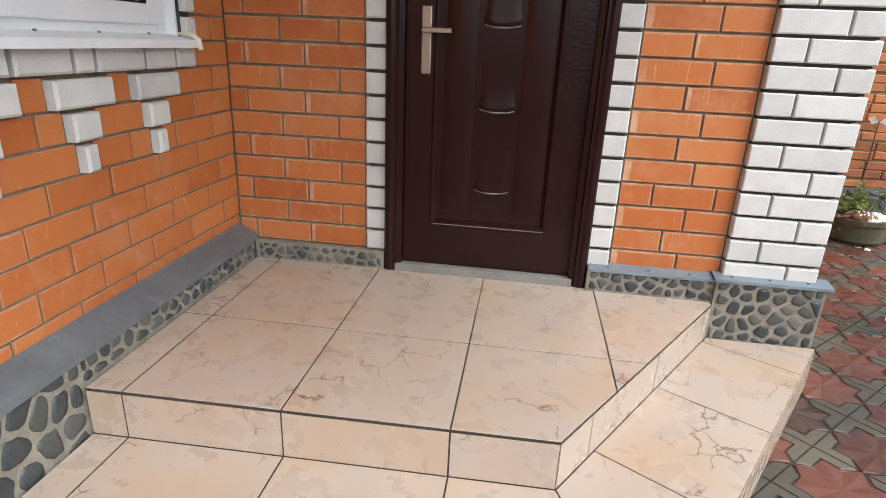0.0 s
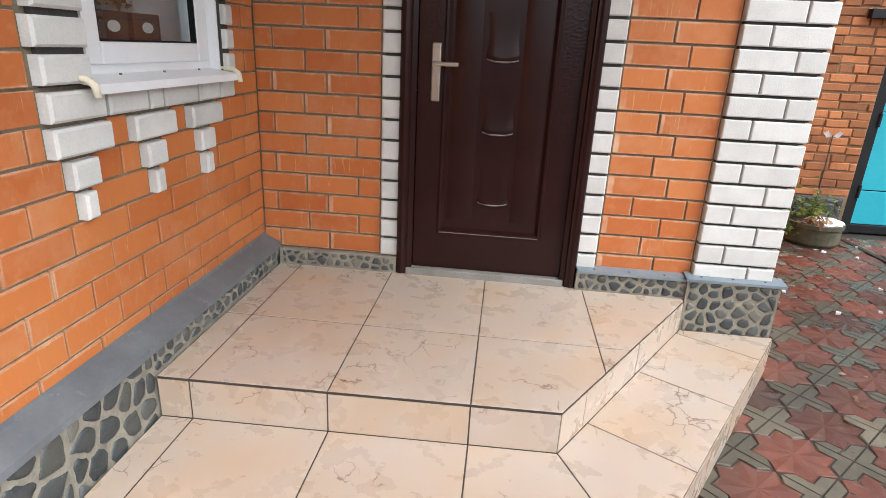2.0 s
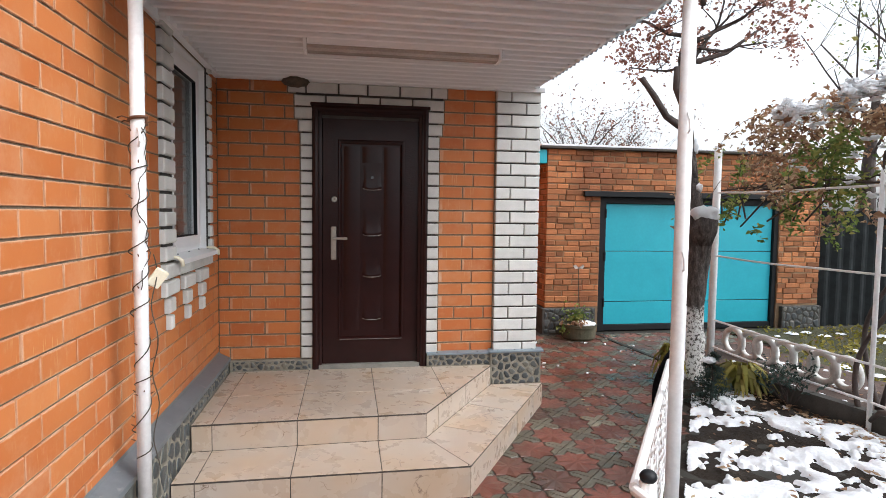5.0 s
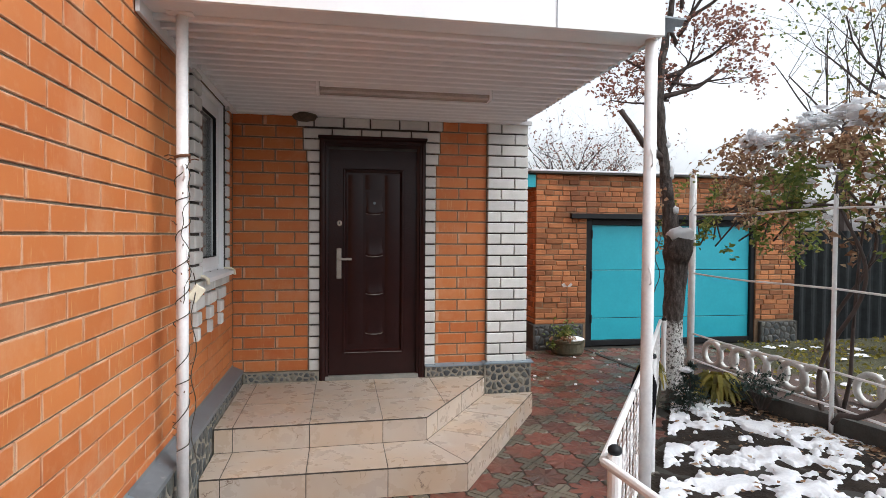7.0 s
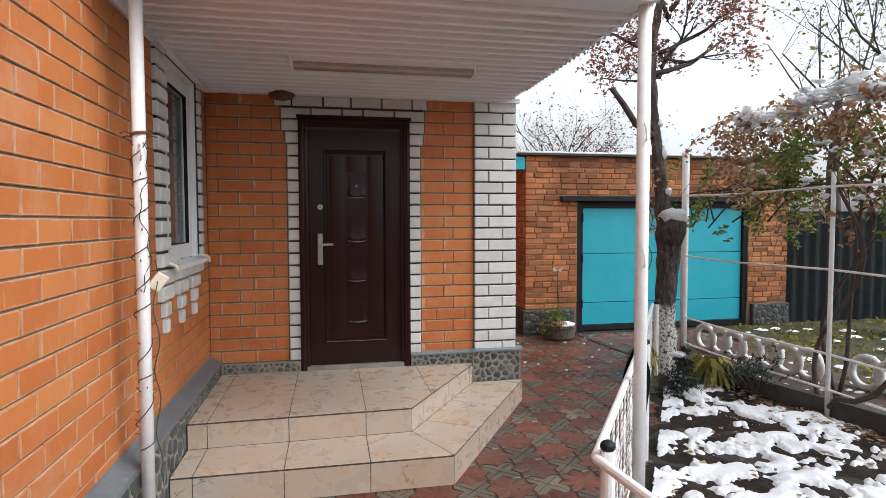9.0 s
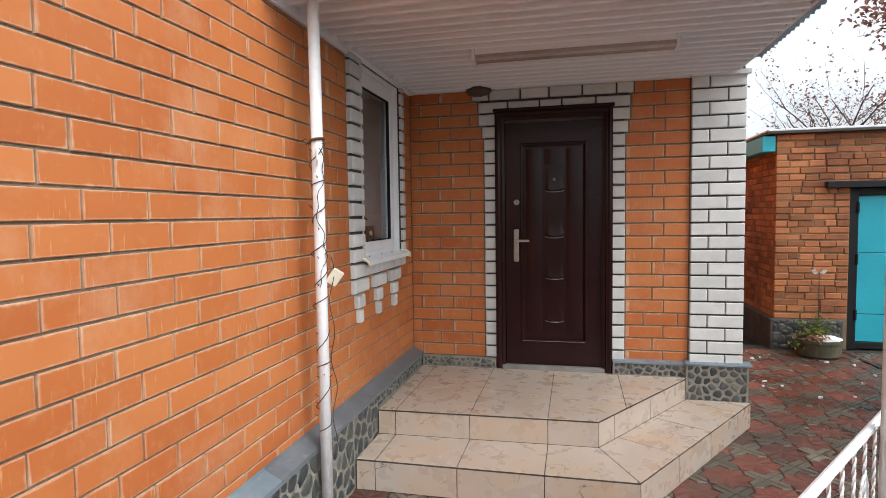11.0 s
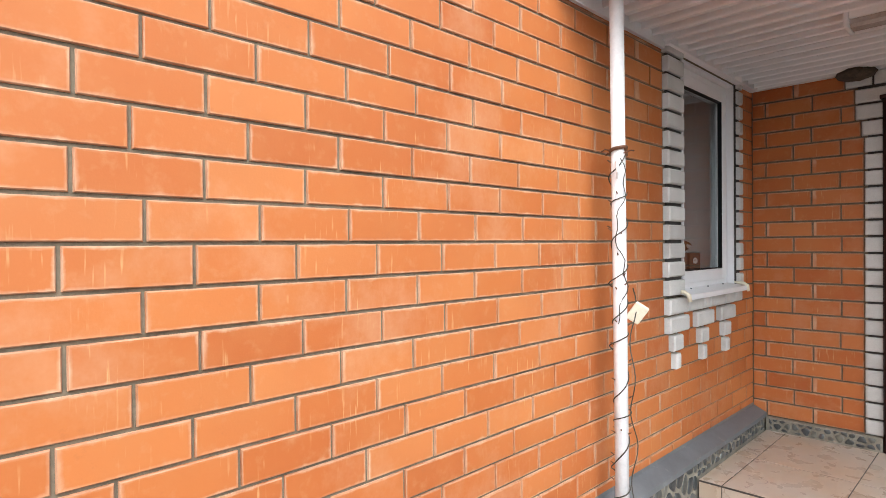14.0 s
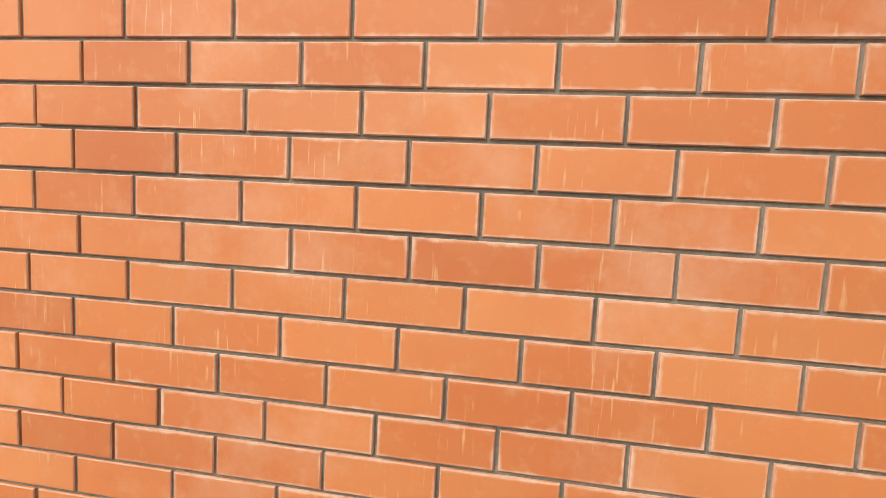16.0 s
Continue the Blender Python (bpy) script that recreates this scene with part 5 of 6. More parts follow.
def garage():
    g = empty("garage", "old red-brick garage with a stone base and flat roof", "garage")
    for x0, x1, y0, y1, z0, z1 in ((GX0 + 0.01, GATE["x0"], GY + 0.012, GY + 0.30, 0, GTOP), (GATE["x1"], GX1, GY + 0.012, GY + 0.30, 0, GTOP), (GATE["x0"], GATE["x1"], GY + 0.012, GY + 0.30, GATE["z1"], GTOP),
                                   (GX0 + 0.012, GX0 + 0.30, GY + 0.30, 7.2, 0, GTOP - 0.1), (GX1 - 0.3, GX1, GY + 0.30, 7.2, 0, GTOP - 0.1), (GX0 + 0.012, GX1, 7.2, 7.4, 0, GTOP - 0.1)):
        part("wall", boxed(x0, x1, y0, y1, z0, z1), M["old_mortar"], g, "sandy mortar joints")
    rnd = random.Random(14)
    items, side = [], []
    k, z = 0, 0.36
    while z < GTOP - 0.05:
        h = 0.066 + rnd.uniform(-0.007, 0.005)
        pitch = (0.245, 0.16, 0.245, 0.20, 0.13)[k % 5]
        ph = rnd.uniform(0, 0.03) + (0.13 if k % 2 else 0)
        holes = [(GATE["x0"] - 0.005, GATE["x1"] + 0.005)] if z < GATE["z1"] - 0.03 else []
        for a, b in minus([(GX0, GX1)], holes):
            for x0, x1 in spans(a, b, [GX0 + ph + pitch * n + rnd.uniform(-0.02, 0.02) for n in range(40)]):
                items.append((face_south(x1, z + rnd.uniform(-0.006, 0.006), rnd.uniform(-0.009, 0.005) - GY), x1 - x0, h))
        for y0, y1 in spans(GY + 0.06, 7.1, [GY + ph + pitch * n + rnd.uniform(-0.01, 0.01) for n in range(40)]):
            side.append((face_side(y0, z, GX0 + rnd.uniform(-0.003, 0.004)), y1 - y0, h))
        k, z = k + 1, z + 0.0775
    joined_bricks("brick_field", g, M["old"], items, 0.05, 0.007)
    joined_bricks("brick_field", g, M["old"], side, 0.05, 0.006)
    part("base", boxed(GX0 - 0.05, GATE["x0"] - 0.06, GY - 0.05, 7.1, -0.1, 0.35, 0.01), M["concrete_dark"], g, "grey rubble-stone base")
    part("base", boxed(GATE["x1"] + 0.06, GX1 + 0.02, GY - 0.05, GY + 0.2, -0.1, 0.33, 0.01), M["concrete_dark"], g, "grey rubble-stone base")
    pebble_wall(g, (GATE["x0"] - 0.07, GY - 0.05, 0.0), (-1, 0, 0), (0, 0, 1), (0, -1, 0), 0.74, 0.35, 31, 0.13, 40)
    pebble_wall(g, (GX1, GY - 0.05, 0.0), (-1, 0, 0), (0, 0, 1), (0, -1, 0), 0.62, 0.33, 32, 0.13, 34)
    roof = part("roof", boxed(GX0 - 0.12, GX1 + 0.15, GY - 0.07, 7.5, GTOP, GTOP + 0.032, 0.006), M["concrete_dark"], g, "dark roofing-felt edge")
    part("snow_cover", boxed(GX0 - 0.10, GX1 + 0.12, GY - 0.03, 7.4, GTOP + 0.033, GTOP + 0.062, 0.01), M["snow"], roof, "thin layer of snow")
    part("eave_board", boxed(GX0 - 0.16, GX0 - 0.02, GY - 0.02, 7.4, GTOP - 0.20, GTOP - 0.02, 0.004), M["teal"], g, "teal painted eave board")
    # gate
    t = empty("garage_gate", "closed teal steel double gate in a black frame", "gate")
    x0, x1, z1 = GATE["x0"], GATE["x1"], GATE["z1"]
    bm = bmesh.new()
    box(bm, x0 - 0.26, x1 + 0.02, GY - 0.06, GY + 0.10, z1 - 0.01, z1 + 0.065, 0.004)
    part("lintel", bm, M["black"], t, "black steel lintel")
    for xa, xb in ((x0, x0 + 0.10), (x1 - 0.07, x1)):
        part("jamb", boxed(xa, xb, GY + 0.03, GY + 0.15, 0.0, z1 - 0.012, 0.006), M["black"], t)
    part("top_rail", boxed(x0 + 0.102, x1 - 0.072, GY + 0.04, GY + 0.14, z1 - 0.10, z1 - 0.012, 0.005), M["black"], t)
    part("bottom_rail", boxed(x0 + 0.102, x1 - 0.072, GY + 0.04, GY + 0.12, 0.01, 0.09, 0.005), M["black"], t)
    mid = 5.86
    part("meeting_bar", boxed(mid - 0.03, mid + 0.03, GY + 0.035, GY + 0.11, 0.092, z1 - 0.102, 0.005), M["black"], t)
    for xa, xb in ((x0 + 0.105, mid - 0.032), (mid + 0.032, x1 - 0.075)):
        for za, zb in ((0.093, 0.412), (0.421, 1.127), (1.136, z1 - 0.103)):
            part("sheet", boxed(xa, xb, GY + 0.07 + (0.004 if za > 1 else 0), GY + 0.085, za, zb, 0.003), M["teal"], t)
    for z in (0.35, 1.0, 1.6):
        part("hinge", tube(bmesh.new(), [(x0 + 0.09, GY + 0.03, z), (x0 + 0.09, GY + 0.03, z + 0.12)], 0.016, 10), M["black"], t)
    part("lock_box", boxed(mid - 0.05, mid + 0.02, GY + 0.02, GY + 0.04, 0.92, 1.04, 0.004), M["black"], t)
    for z in (0.70, 0.80):
        part("bolt", tube(bmesh.new(), [(mid, GY + 0.034, z), (mid, GY + 0.015, z)], 0.015, 10), M["black"], t)


# ---- planter and garden ornament ----
def planter():
    p = empty("planter", "round concrete planter with green leaves and snow", "planter", at=(4.03, 2.40, 0.0))
    bm = bmesh.new()
    prof = [(0.0, 0.0), (0.20, 0.0), (0.225, 0.03), (0.225, 0.16), (0.238, 0.165), (0.238, 0.20), (0.205, 0.20), (0.20, 0.15), (0.0, 0.15)]
    rings = [[bm.verts.new((r * math.cos(k * math.pi / 14), r * math.sin(k * math.pi / 14), z)) for k in range(28)] for r, z in prof[1:-1]]
    for a, b in zip(rings, rings[1:]):
        for k in range(28):
            bm.faces.new((a[k], a[(k + 1) % 28], b[(k + 1) % 28], b[k]))
    bm.faces.new(rings[0][::-1])
    bm.faces.new(rings[-1])
    part("bowl", bm, M["moss"], p, "mossy grey concrete bowl")
    bm = bmesh.new()
    bmesh.ops.create_icosphere(bm, subdivisions=3, radius=1)
    for v in bm.verts:
        k = 1 + 0.35 * noise.noise(v.co * 2.3)
        v.co = Vector((0.06 + v.co.x * 0.15 * k, -0.06 + v.co.y * 0.13 * k, 0.195 + v.co.z * 0.045 * k))
    smooth(part("snow_cap", bm, M["snow"], p, "wet snow"))
    rnd = random.Random(2)
    bm = bmesh.new()
    leaf_cloud(bm, [(rnd.gauss(0.0, 0.09), rnd.gauss(0.06, 0.07), 0.20 + abs(rnd.gauss(0, 0.10))) for _ in range(170)] + [(-0.23 + rnd.gauss(0, 0.04), -0.06 + rnd.gauss(0, 0.06), 0.12 + rnd.gauss(0, 0.05)) for _ in range(40)], 0.04, rnd)
    part("leaves", bm, M["green_leaf"], p)
    bm = bmesh.new()
    leaf_cloud(bm, [(-0.06 + rnd.gauss(0, 0.07), -0.12 + rnd.gauss(0, 0.05), 0.20 + abs(rnd.gauss(0, 0.02))) for _ in range(40)], 0.055, rnd)
    part("dry_leaves", bm, M["brown_leaf"], p, "withered brown leaves")
    o = empty("garden_stake", "thin rusty stake with a small white ornament", "garden stake")
    part("rod", tube(bmesh.new(), [(4.10, 2.60, 0.16), (4.105, 2.60, 0.55), (4.10, 2.60, 0.92)], 0.005, 6), M["wire"], o)
    bm = bmesh.new()
    for s in (-1, 1):
        v = [bm.verts.new(c) for c in ((4.10, 2.598, 0.915), (4.10 + s * 0.05, 2.59, 0.965), (4.10 + s * 0.085, 2.60, 0.945), (4.10 + s * 0.05, 2.60, 0.90))]
        bm.faces.new(v)
    bmesh.ops.solidify(bm, geom=bm.faces, thickness=0.004)
    part("ornament", bm, M["paint"], o)


# ---- fence, kerb and garden bed ----
P1, P2, P3 = Vector((1.915, -3.155, 0)), Vector((3.046, -1.485, 0)), Vector((4.316, 0.460, 0))
ALONG = (P3 - P1).normalized()
OUT = Vector((ALONG.y, -ALONG.x, 0))


def fence_panel(f, a, b, zb, za, ze, rnd):
    d = b - a
    n = max(3, int(d.length / 0.165))
    part("top_rail", tube(bmesh.new(), [a + Vector((0, 0, za)), b + Vector((0, 0, ze))], 0.017, 10), M["paint"], f)
    part("bottom_rail", tube(bmesh.new(), [a + Vector((0, 0, zb)), b + Vector((0, 0, zb))], 0.012, 8), M["paint"], f)
    for i in range(1, n):
        p, zt = a + d * (i / n), za + (ze - za) * i / n
        bm = bmesh.new()
        steps = 26
        rows = []
        for s in range(steps + 1):
            t = s / steps
            ang = t * math.pi * 7
            z = zb + (zt - zb) * t
            rows.append([bm.verts.new(p + Vector((0.0075 * math.cos(ang + q * math.pi / 2), 0.0075 * math.sin(ang + q * math.pi / 2), z))) for q in range(4)])
        for r, q in zip(rows, rows[1:]):
            for k in range(4):
                bm.faces.new((r[k], r[(k + 1) % 4], q[(k + 1) % 4], q[k]))
        part("twisted_bar", bm, M["paint"], f)
        if i % 2 == 0:
            c = p + Vector((0, 0, zb + (zt - zb) * 0.62))
            u = d.normalized()
            pts = [c + u * (0.058 * math.cos(k * math.pi / 8)) + Vector((0, 0, 0.085 * math.sin(k * math.pi / 8))) for k in range(16)]
            part("scroll", tube(bmesh.new(), pts, 0.006, 6, True), M["paint"], f)
            c = p + Vector((0, 0, zb + (zt - zb) * 0.22))
            pts = [c + u * (0.055 * math.cos(k * math.pi / 8)) + Vector((0, 0, 0.07 * math.sin(k * math.pi / 8))) for k in range(16)]
            part("scroll", tube(bmesh.new(), pts, 0.006, 6, True), M["paint"], f)


def fence():
    rnd = random.Random(9)
    f = empty("garden_fence", "low white wrought-iron fence with twisted bars along the flower bed", "fence")
    side = P1 + Vector((0.1, -1.0, 0)) * 1.7
    ends = [P1, P2, P3, side]
    for p, h in ((P1, 0.825), (P2, 0.79), (P3, 0.74), (side, 0.80)):
        post = part("post", tube(bmesh.new(), [p + Vector((0, 0, -0.06)), p + Vector((0, 0, h))], 0.026, 14), M["paint"], f)
        bm = bmesh.new()
        bmesh.ops.create_uvsphere(bm, u_segments=14, v_segments=8, radius=0.027)
        bmesh.ops.scale(bm, vec=(1, 1, 0.8), verts=bm.verts)
        bmesh.ops.translate(bm, vec=p + Vector((0, 0, h + 0.014)), verts=bm.verts)
        smooth(part("cap", bm, M["black"], post, "black ball cap"))
    for a, b, za, zt in ((P1, P2, 0.80, 0.765), (P2, P3, 0.765, 0.735), (P1, side, 0.795, 0.78)):
        d = (b - a).normalized()
        w = Vector((d.y, -d.x, 0)) * (-0.038 if b.y > a.y else 0.038)
        fence_panel(f, a + w - d * 0.01, b + w + d * 0.01, 0.13, za, zt, rnd)
    # cloth over the rail
    bm = bmesh.new()
    base = P2 - ALONG * 0.16 - OUT * 0.038
    for shift, wide, drop, lean in ((-0.028, 0.048, 0.60, -0.40), (0.042, 0.026, 0.46, 0.2)):
        rows = []
        for j in range(22):
            v = j / 21
            half = wide * (0.22 + 0.95 * math.sin(math.pi * min(1.0, v * 1.05) ** 0.85)) * (1 - 0.25 * v)
            mid = shift * min(1.0, v * 3) + lean * wide * math.sin(math.pi * v)
            row = []
            for k in range(20):
                th = 2 * math.pi * k / 20
                ripple = 1 + 0.16 * math.sin(th * 5 + v * 4) * v
                row.append(bm.verts.new(base + OUT * (mid + half * ripple * math.cos(th)) + ALONG * (0.04 + 0.02 * v) * ripple * math.sin(th) + Vector((0, 0, 0.82 - drop * v - 0.05 * v * math.cos(th) ** 2))))
            rows.append(row)
        for p, q in zip(rows, rows[1:]):
            for k in range(20):
                bm.faces.new((p[k], p[(k + 1) % 20], q[(k + 1) % 20], q[k]))
        bm.faces.new(rows[0])
        bm.faces.new(rows[-1])
    bmesh.ops.recalc_face_normals(bm, faces=bm.faces)
    tagged(smooth(link("cloth", bm, M["cloth"])), "black wet cloth draped over the white fence rail", "cloth")
    k0, k1 = P1 - OUT * 0.09, P3 - OUT * 0.09 + ALONG * 0.6
    bm = bmesh.new()
    w = OUT * 0.075
    prism(bm, [tuple(p.xy) for p in (k0, k0 + w, k1 + w, k1)], -0.06, 0.085, 0.008)
    tagged(link("kerb", bm, M["moss"]), "narrow concrete kerb of the flower bed", "kerb", kind="structure")


def bed_height(x, y):
    return -0.02 + 0.035 * noise.noise((x * 2.1, y * 2.1, 0.3)) + 0.025 * noise.noise((x * 7, y * 7, 1.7))


def flower_bed():
    nx, ny = 150, 190
    xs = [2.0 + 3.85 * i / nx for i in range(nx + 1)]
    ys = [-4.6 + 6.3 * j / ny for j in range(ny + 1)]
    inside = beyond_fence
    bm = bmesh.new()
    g = [[bm.verts.new((x, y, bed_height(x, y) + 0.02)) for y in ys] for x in xs]
    for i in range(nx):
        for j in range(ny):
            if inside(xs[i], ys[j]):
                bm.faces.new((g[i][j], g[i + 1][j], g[i + 1][j + 1], g[i][j + 1]))
    bmesh.ops.delete(bm, geom=[v for v in bm.verts if not v.link_faces], context="VERTS")
    tagged(smooth(link("flower_bed", bm, M["soil"])), "dark wet soil of the flower bed", "soil", kind="structure")

    def cover(x, y):
        n = noise.noise((x * 1.5 + 4, y * 1.5, 0.0)) * 0.30 + noise.noise((x * 4.2 - y * 1.2, y * 4.8, 5.0)) * 0.55 + noise.noise((x * 10, y * 10, 9.0)) * 0.40 + noise.noise((x * 24, y * 24, 2.0)) * 0.22
        return n + 0.015 - 0.20 * max(0.0, y + 0.05) - 0.9 * max(0, x - 4.45 + 0.2 * y)

    nx, ny = 330, 420
    xs = [2.05 + 3.3 * i / nx for i in range(nx + 1)]
    ys = [-4.5 + 5.6 * j / ny for j in range(ny + 1)]
    bm = bmesh.new()
    g = {}
    c = {}
    for i in range(nx + 1):
        for j in range(ny + 1):
            c[i, j] = cover(xs[i], ys[j])
    for i in range(nx):
        for j in range(ny):
            if max(c[i, j], c[i + 1, j], c[i, j + 1], c[i + 1, j + 1]) > 0 and inside(xs[i] - 0.05, ys[j] + 0.03):
                q = []
                for k in ((i, j), (i + 1, j), (i + 1, j + 1), (i, j + 1)):
                    if k not in g:
                        x, y = xs[k[0]], ys[k[1]]
                        lift = 0.038 * min(1.0, max(0.0, c[k]) / 0.16) ** 0.5 - 0.008 + 0.012 * noise.noise((x * 9, y * 9, 3.0))
                        g[k] = bm.verts.new((x, y, bed_height(x, y) + 0.02 + lift))
                    q.append(g[k])
                bm.faces.new(q)
    tagged(smooth(link("snow_patches", bm, M["snow"])), "melting white snow patches on the flower bed", "snow", kind="stuff")
    rnd = random.Random(17)
    bm = bmesh.new()
    spots = []
    while len(spots) < 900:
        x, y = rnd.uniform(2.2, 5.3), rnd.uniform(-4.2, 1.4)
        if inside(x - 0.06, y) and (rnd.random() < 0.2 or x > 4.35 - 0.2 * y):
            spots.append((x, y, bed_height(x, y) + 0.035))
    for _ in range(420):
        y = rnd.uniform(-4.0, 0.1)
        x = 4.70 - 0.212 * (y - 0.15) - abs(rnd.gauss(0, 0.10)) - 0.01
        spots.append((x, y, bed_height(x, y) + 0.035))
    for _ in range(160):
        y = rnd.uniform(-3.5, 1.3)
        spots.append((rnd.uniform(4.95 - 0.2 * min(0.0, y), 5.75), y, 0.066))
    for p in spots:
        s, a = rnd.uniform(0.014, 0.036), rnd.uniform(0, 6.3)
        v = [bm.verts.new(Vector(p) + Vector((s * r * math.cos(a + t), s * r * math.sin(a + t), rnd.uniform(0, 0.018)))) for t, r in ((0, 1), (1.2, 0.6), (2.6, 0.9), (4.2, 0.6))]
        bm.faces.new(v)
    tagged(link("fallen_leaves", bm, M["brown_leaf"]), "brown fallen leaves lying on the bed", "leaves", kind="stuff")
    # edging board of concrete and the path behind it
    bm = bmesh.new()
    prism(bm, [(4.73, 0.15), (5.07, -1.45), (5.75, -4.6), (5.86, -4.6), (5.17, -1.45), (4.83, 0.15)], -0.05, 0.145, 0.012)
    tagged(link("bed_edging", bm, M["concrete_dark"]), "low dark concrete edging of the bed", "kerb", kind="structure")
    bm = bmesh.new()
    prism(bm, [(4.85, 0.15), (5.19, -1.45), (5.88, -4.6), (6.6, -4.6), (5.95, 1.6), (4.98, 1.6)], -0.03, 0.062, 0.006)
    tagged(link("garden_path", bm, M["path"]), "narrow worn red-brown path behind the bed", "path", kind="structure")
    bm = bmesh.new()
    nx, ny = 60, 90
    g = [[bm.verts.new((5.12 + 6.5 * i / nx, -5.2 + 7.85 * j / ny, 0.012 + 0.03 * noise.noise((i * 0.5, j * 0.5, 3)) + (0.0 if i else -0.02))) for j in range(ny + 1)] for i in range(nx + 1)]
    for i in range(nx):
        for j in range(ny):
            if not (g[i][j].co.y > 1.42 and g[i][j].co.x < 6.3):
                bm.faces.new((g[i][j], g[i + 1][j], g[i + 1][j + 1], g[i][j + 1]))
    bmesh.ops.delete(bm, geom=[v for v in bm.verts if not v.link_faces], context="VERTS")
    tagged(smooth(link("lawn", bm, M["grass"])), "mossy turf strewn with fallen leaves", "lawn", kind="structure")
    bm, bs = bmesh.new(), bmesh.new()
    spots = [(rnd.uniform(5.75, 9.5), rnd.uniform(-4, 2.6), rnd.uniform(0.03, 0.07)) for _ in range(3600)]
    leaf_cloud(bm, [p for p in spots if noise.noise((p[0] * 2, p[1] * 2, 2)) > -0.15 and not (p[1] > 1.4 and p[0] < 6.3)], 0.045, rnd)
    tagged(link("turf_leaves", bm, M["olive_leaf"]), "yellow-brown leaf litter over the turf", "leaves", kind="stuff")
    for n in range(150):
        x, y = rnd.uniform(5.9, 9.5), rnd.uniform(-3.5, 2.3)
        if n > 110:
            x, y = rnd.uniform(5.1, 5.9), rnd.uniform(-1.4, 0.9)
        if y > 1.3 and x < 6.5:
            continue
        prof = [rnd.uniform(0.6, 1.2) for _ in range(9)]
        r = rnd.uniform(0.03, 0.15) if n <= 110 else rnd.uniform(0.02, 0.06)
        top = [bs.verts.new((x + r * 0.6 * prof[k] * math.cos(k * 0.698), y + r * 0.5 * prof[k] * math.sin(k * 0.698), 0.046 + 0.026 * (n > 110))) for k in range(9)]
        low = [bs.verts.new((x + r * prof[k] * math.cos(k * 0.698), y + r * 0.8 * prof[k] * math.sin(k * 0.698), 0.03 + 0.032 * (n > 110))) for k in range(9)]
        for k in range(9):
            bs.faces.new((low[k], low[(k + 1) % 9], top[(k + 1) % 9], top[k]))
        bs.faces.new(top)
    tagged(link("snow_specks", bs, M["snow"]), "small snow remains on the turf", "snow", kind="stuff")


def ring_mesh():
    bm = bmesh.new()
    prof = ((0.162, -0.024), (0.168, 0.0), (0.162, 0.024), (0.118, 0.028), (0.108, 0.018), (0.108, -0.018), (0.118, -0.028))
    loops = [[bm.verts.new((d, r * math.cos(a * math.pi / 18), 0.165 + r * math.sin(a * math.pi / 18))) for a in range(36)] for r, d in prof]
    for u, v in zip(loops, loops[1:] + loops[:1]):
        for k in range(36):
            bm.faces.new((u[k], u[(k + 1) % 36], v[(k + 1) % 36], v[k]))
    bmesh.ops.recalc_face_normals(bm, faces=bm.faces)
    return bm


def rings():
    made = None
    for k in range(10):
        t = k / 6
        x, y = (5.35 + 0.14 * t, 1.09 - 1.36 * t) if k < 7 else (5.76 + 0.04 * (k - 7), -0.62 - 0.24 * (k - 7))
        if made is None:
            made = tagged(link("edging_ring", ring_mesh(), M["old_white"]), "white painted tyre ring standing in the bed edging", "edging ring", "ring edging")
            smooth(made)
            made.matrix_basis = pose(x, y, 0.058, 0, 0, 4)
        else:
            copy_thing(made, pose(x, y, 0.058, 0, 4 * math.sin(k * 2.1), 4 + (k * 37 % 11 - 5)))


# ---- trellis, tree and shrubs ----
def trellis():
    t = empty("vine_trellis", "white pipe trellis with stretched wires for the vines", "trellis")
    a, b = Vector((4.88, 0.83, 0)), Vector((4.945, -1.03, 0))
    d = (b - a)
    smooth(part("post", tube(bmesh.new(), [a + Vector((0, 0, -0.06)), a + Vector((0, 0, 2.38))], 0.038, 14), M["paint"], t))
    smooth(part("post", tube(bmesh.new(), [b + Vector((0, 0, -0.06)), b + Vector((0, 0, 2.0))], 0.018, 10), M["paint"], t))
    c = a + d * 2.1
    smooth(part("post", tube(bmesh.new(), [c + Vector((0, 0, -0.06)), c + Vector((0, 0, 2.0))], 0.018, 10), M["paint"], t))
    for z in (1.89, 1.22, 0.53, 0.24):
        pts = [a + d * s + Vector((0, 0, z - 0.02 * math.sin(math.pi * (s * 1.1 % 1)))) for s in (0, 0.25, 0.5, 0.75, 1.0, 1.3, 1.7, 2.1)]
        part("wire", tube(bmesh.new(), pts, 0.010 if z > 1 else 0.012, 6), M["paint"], t)


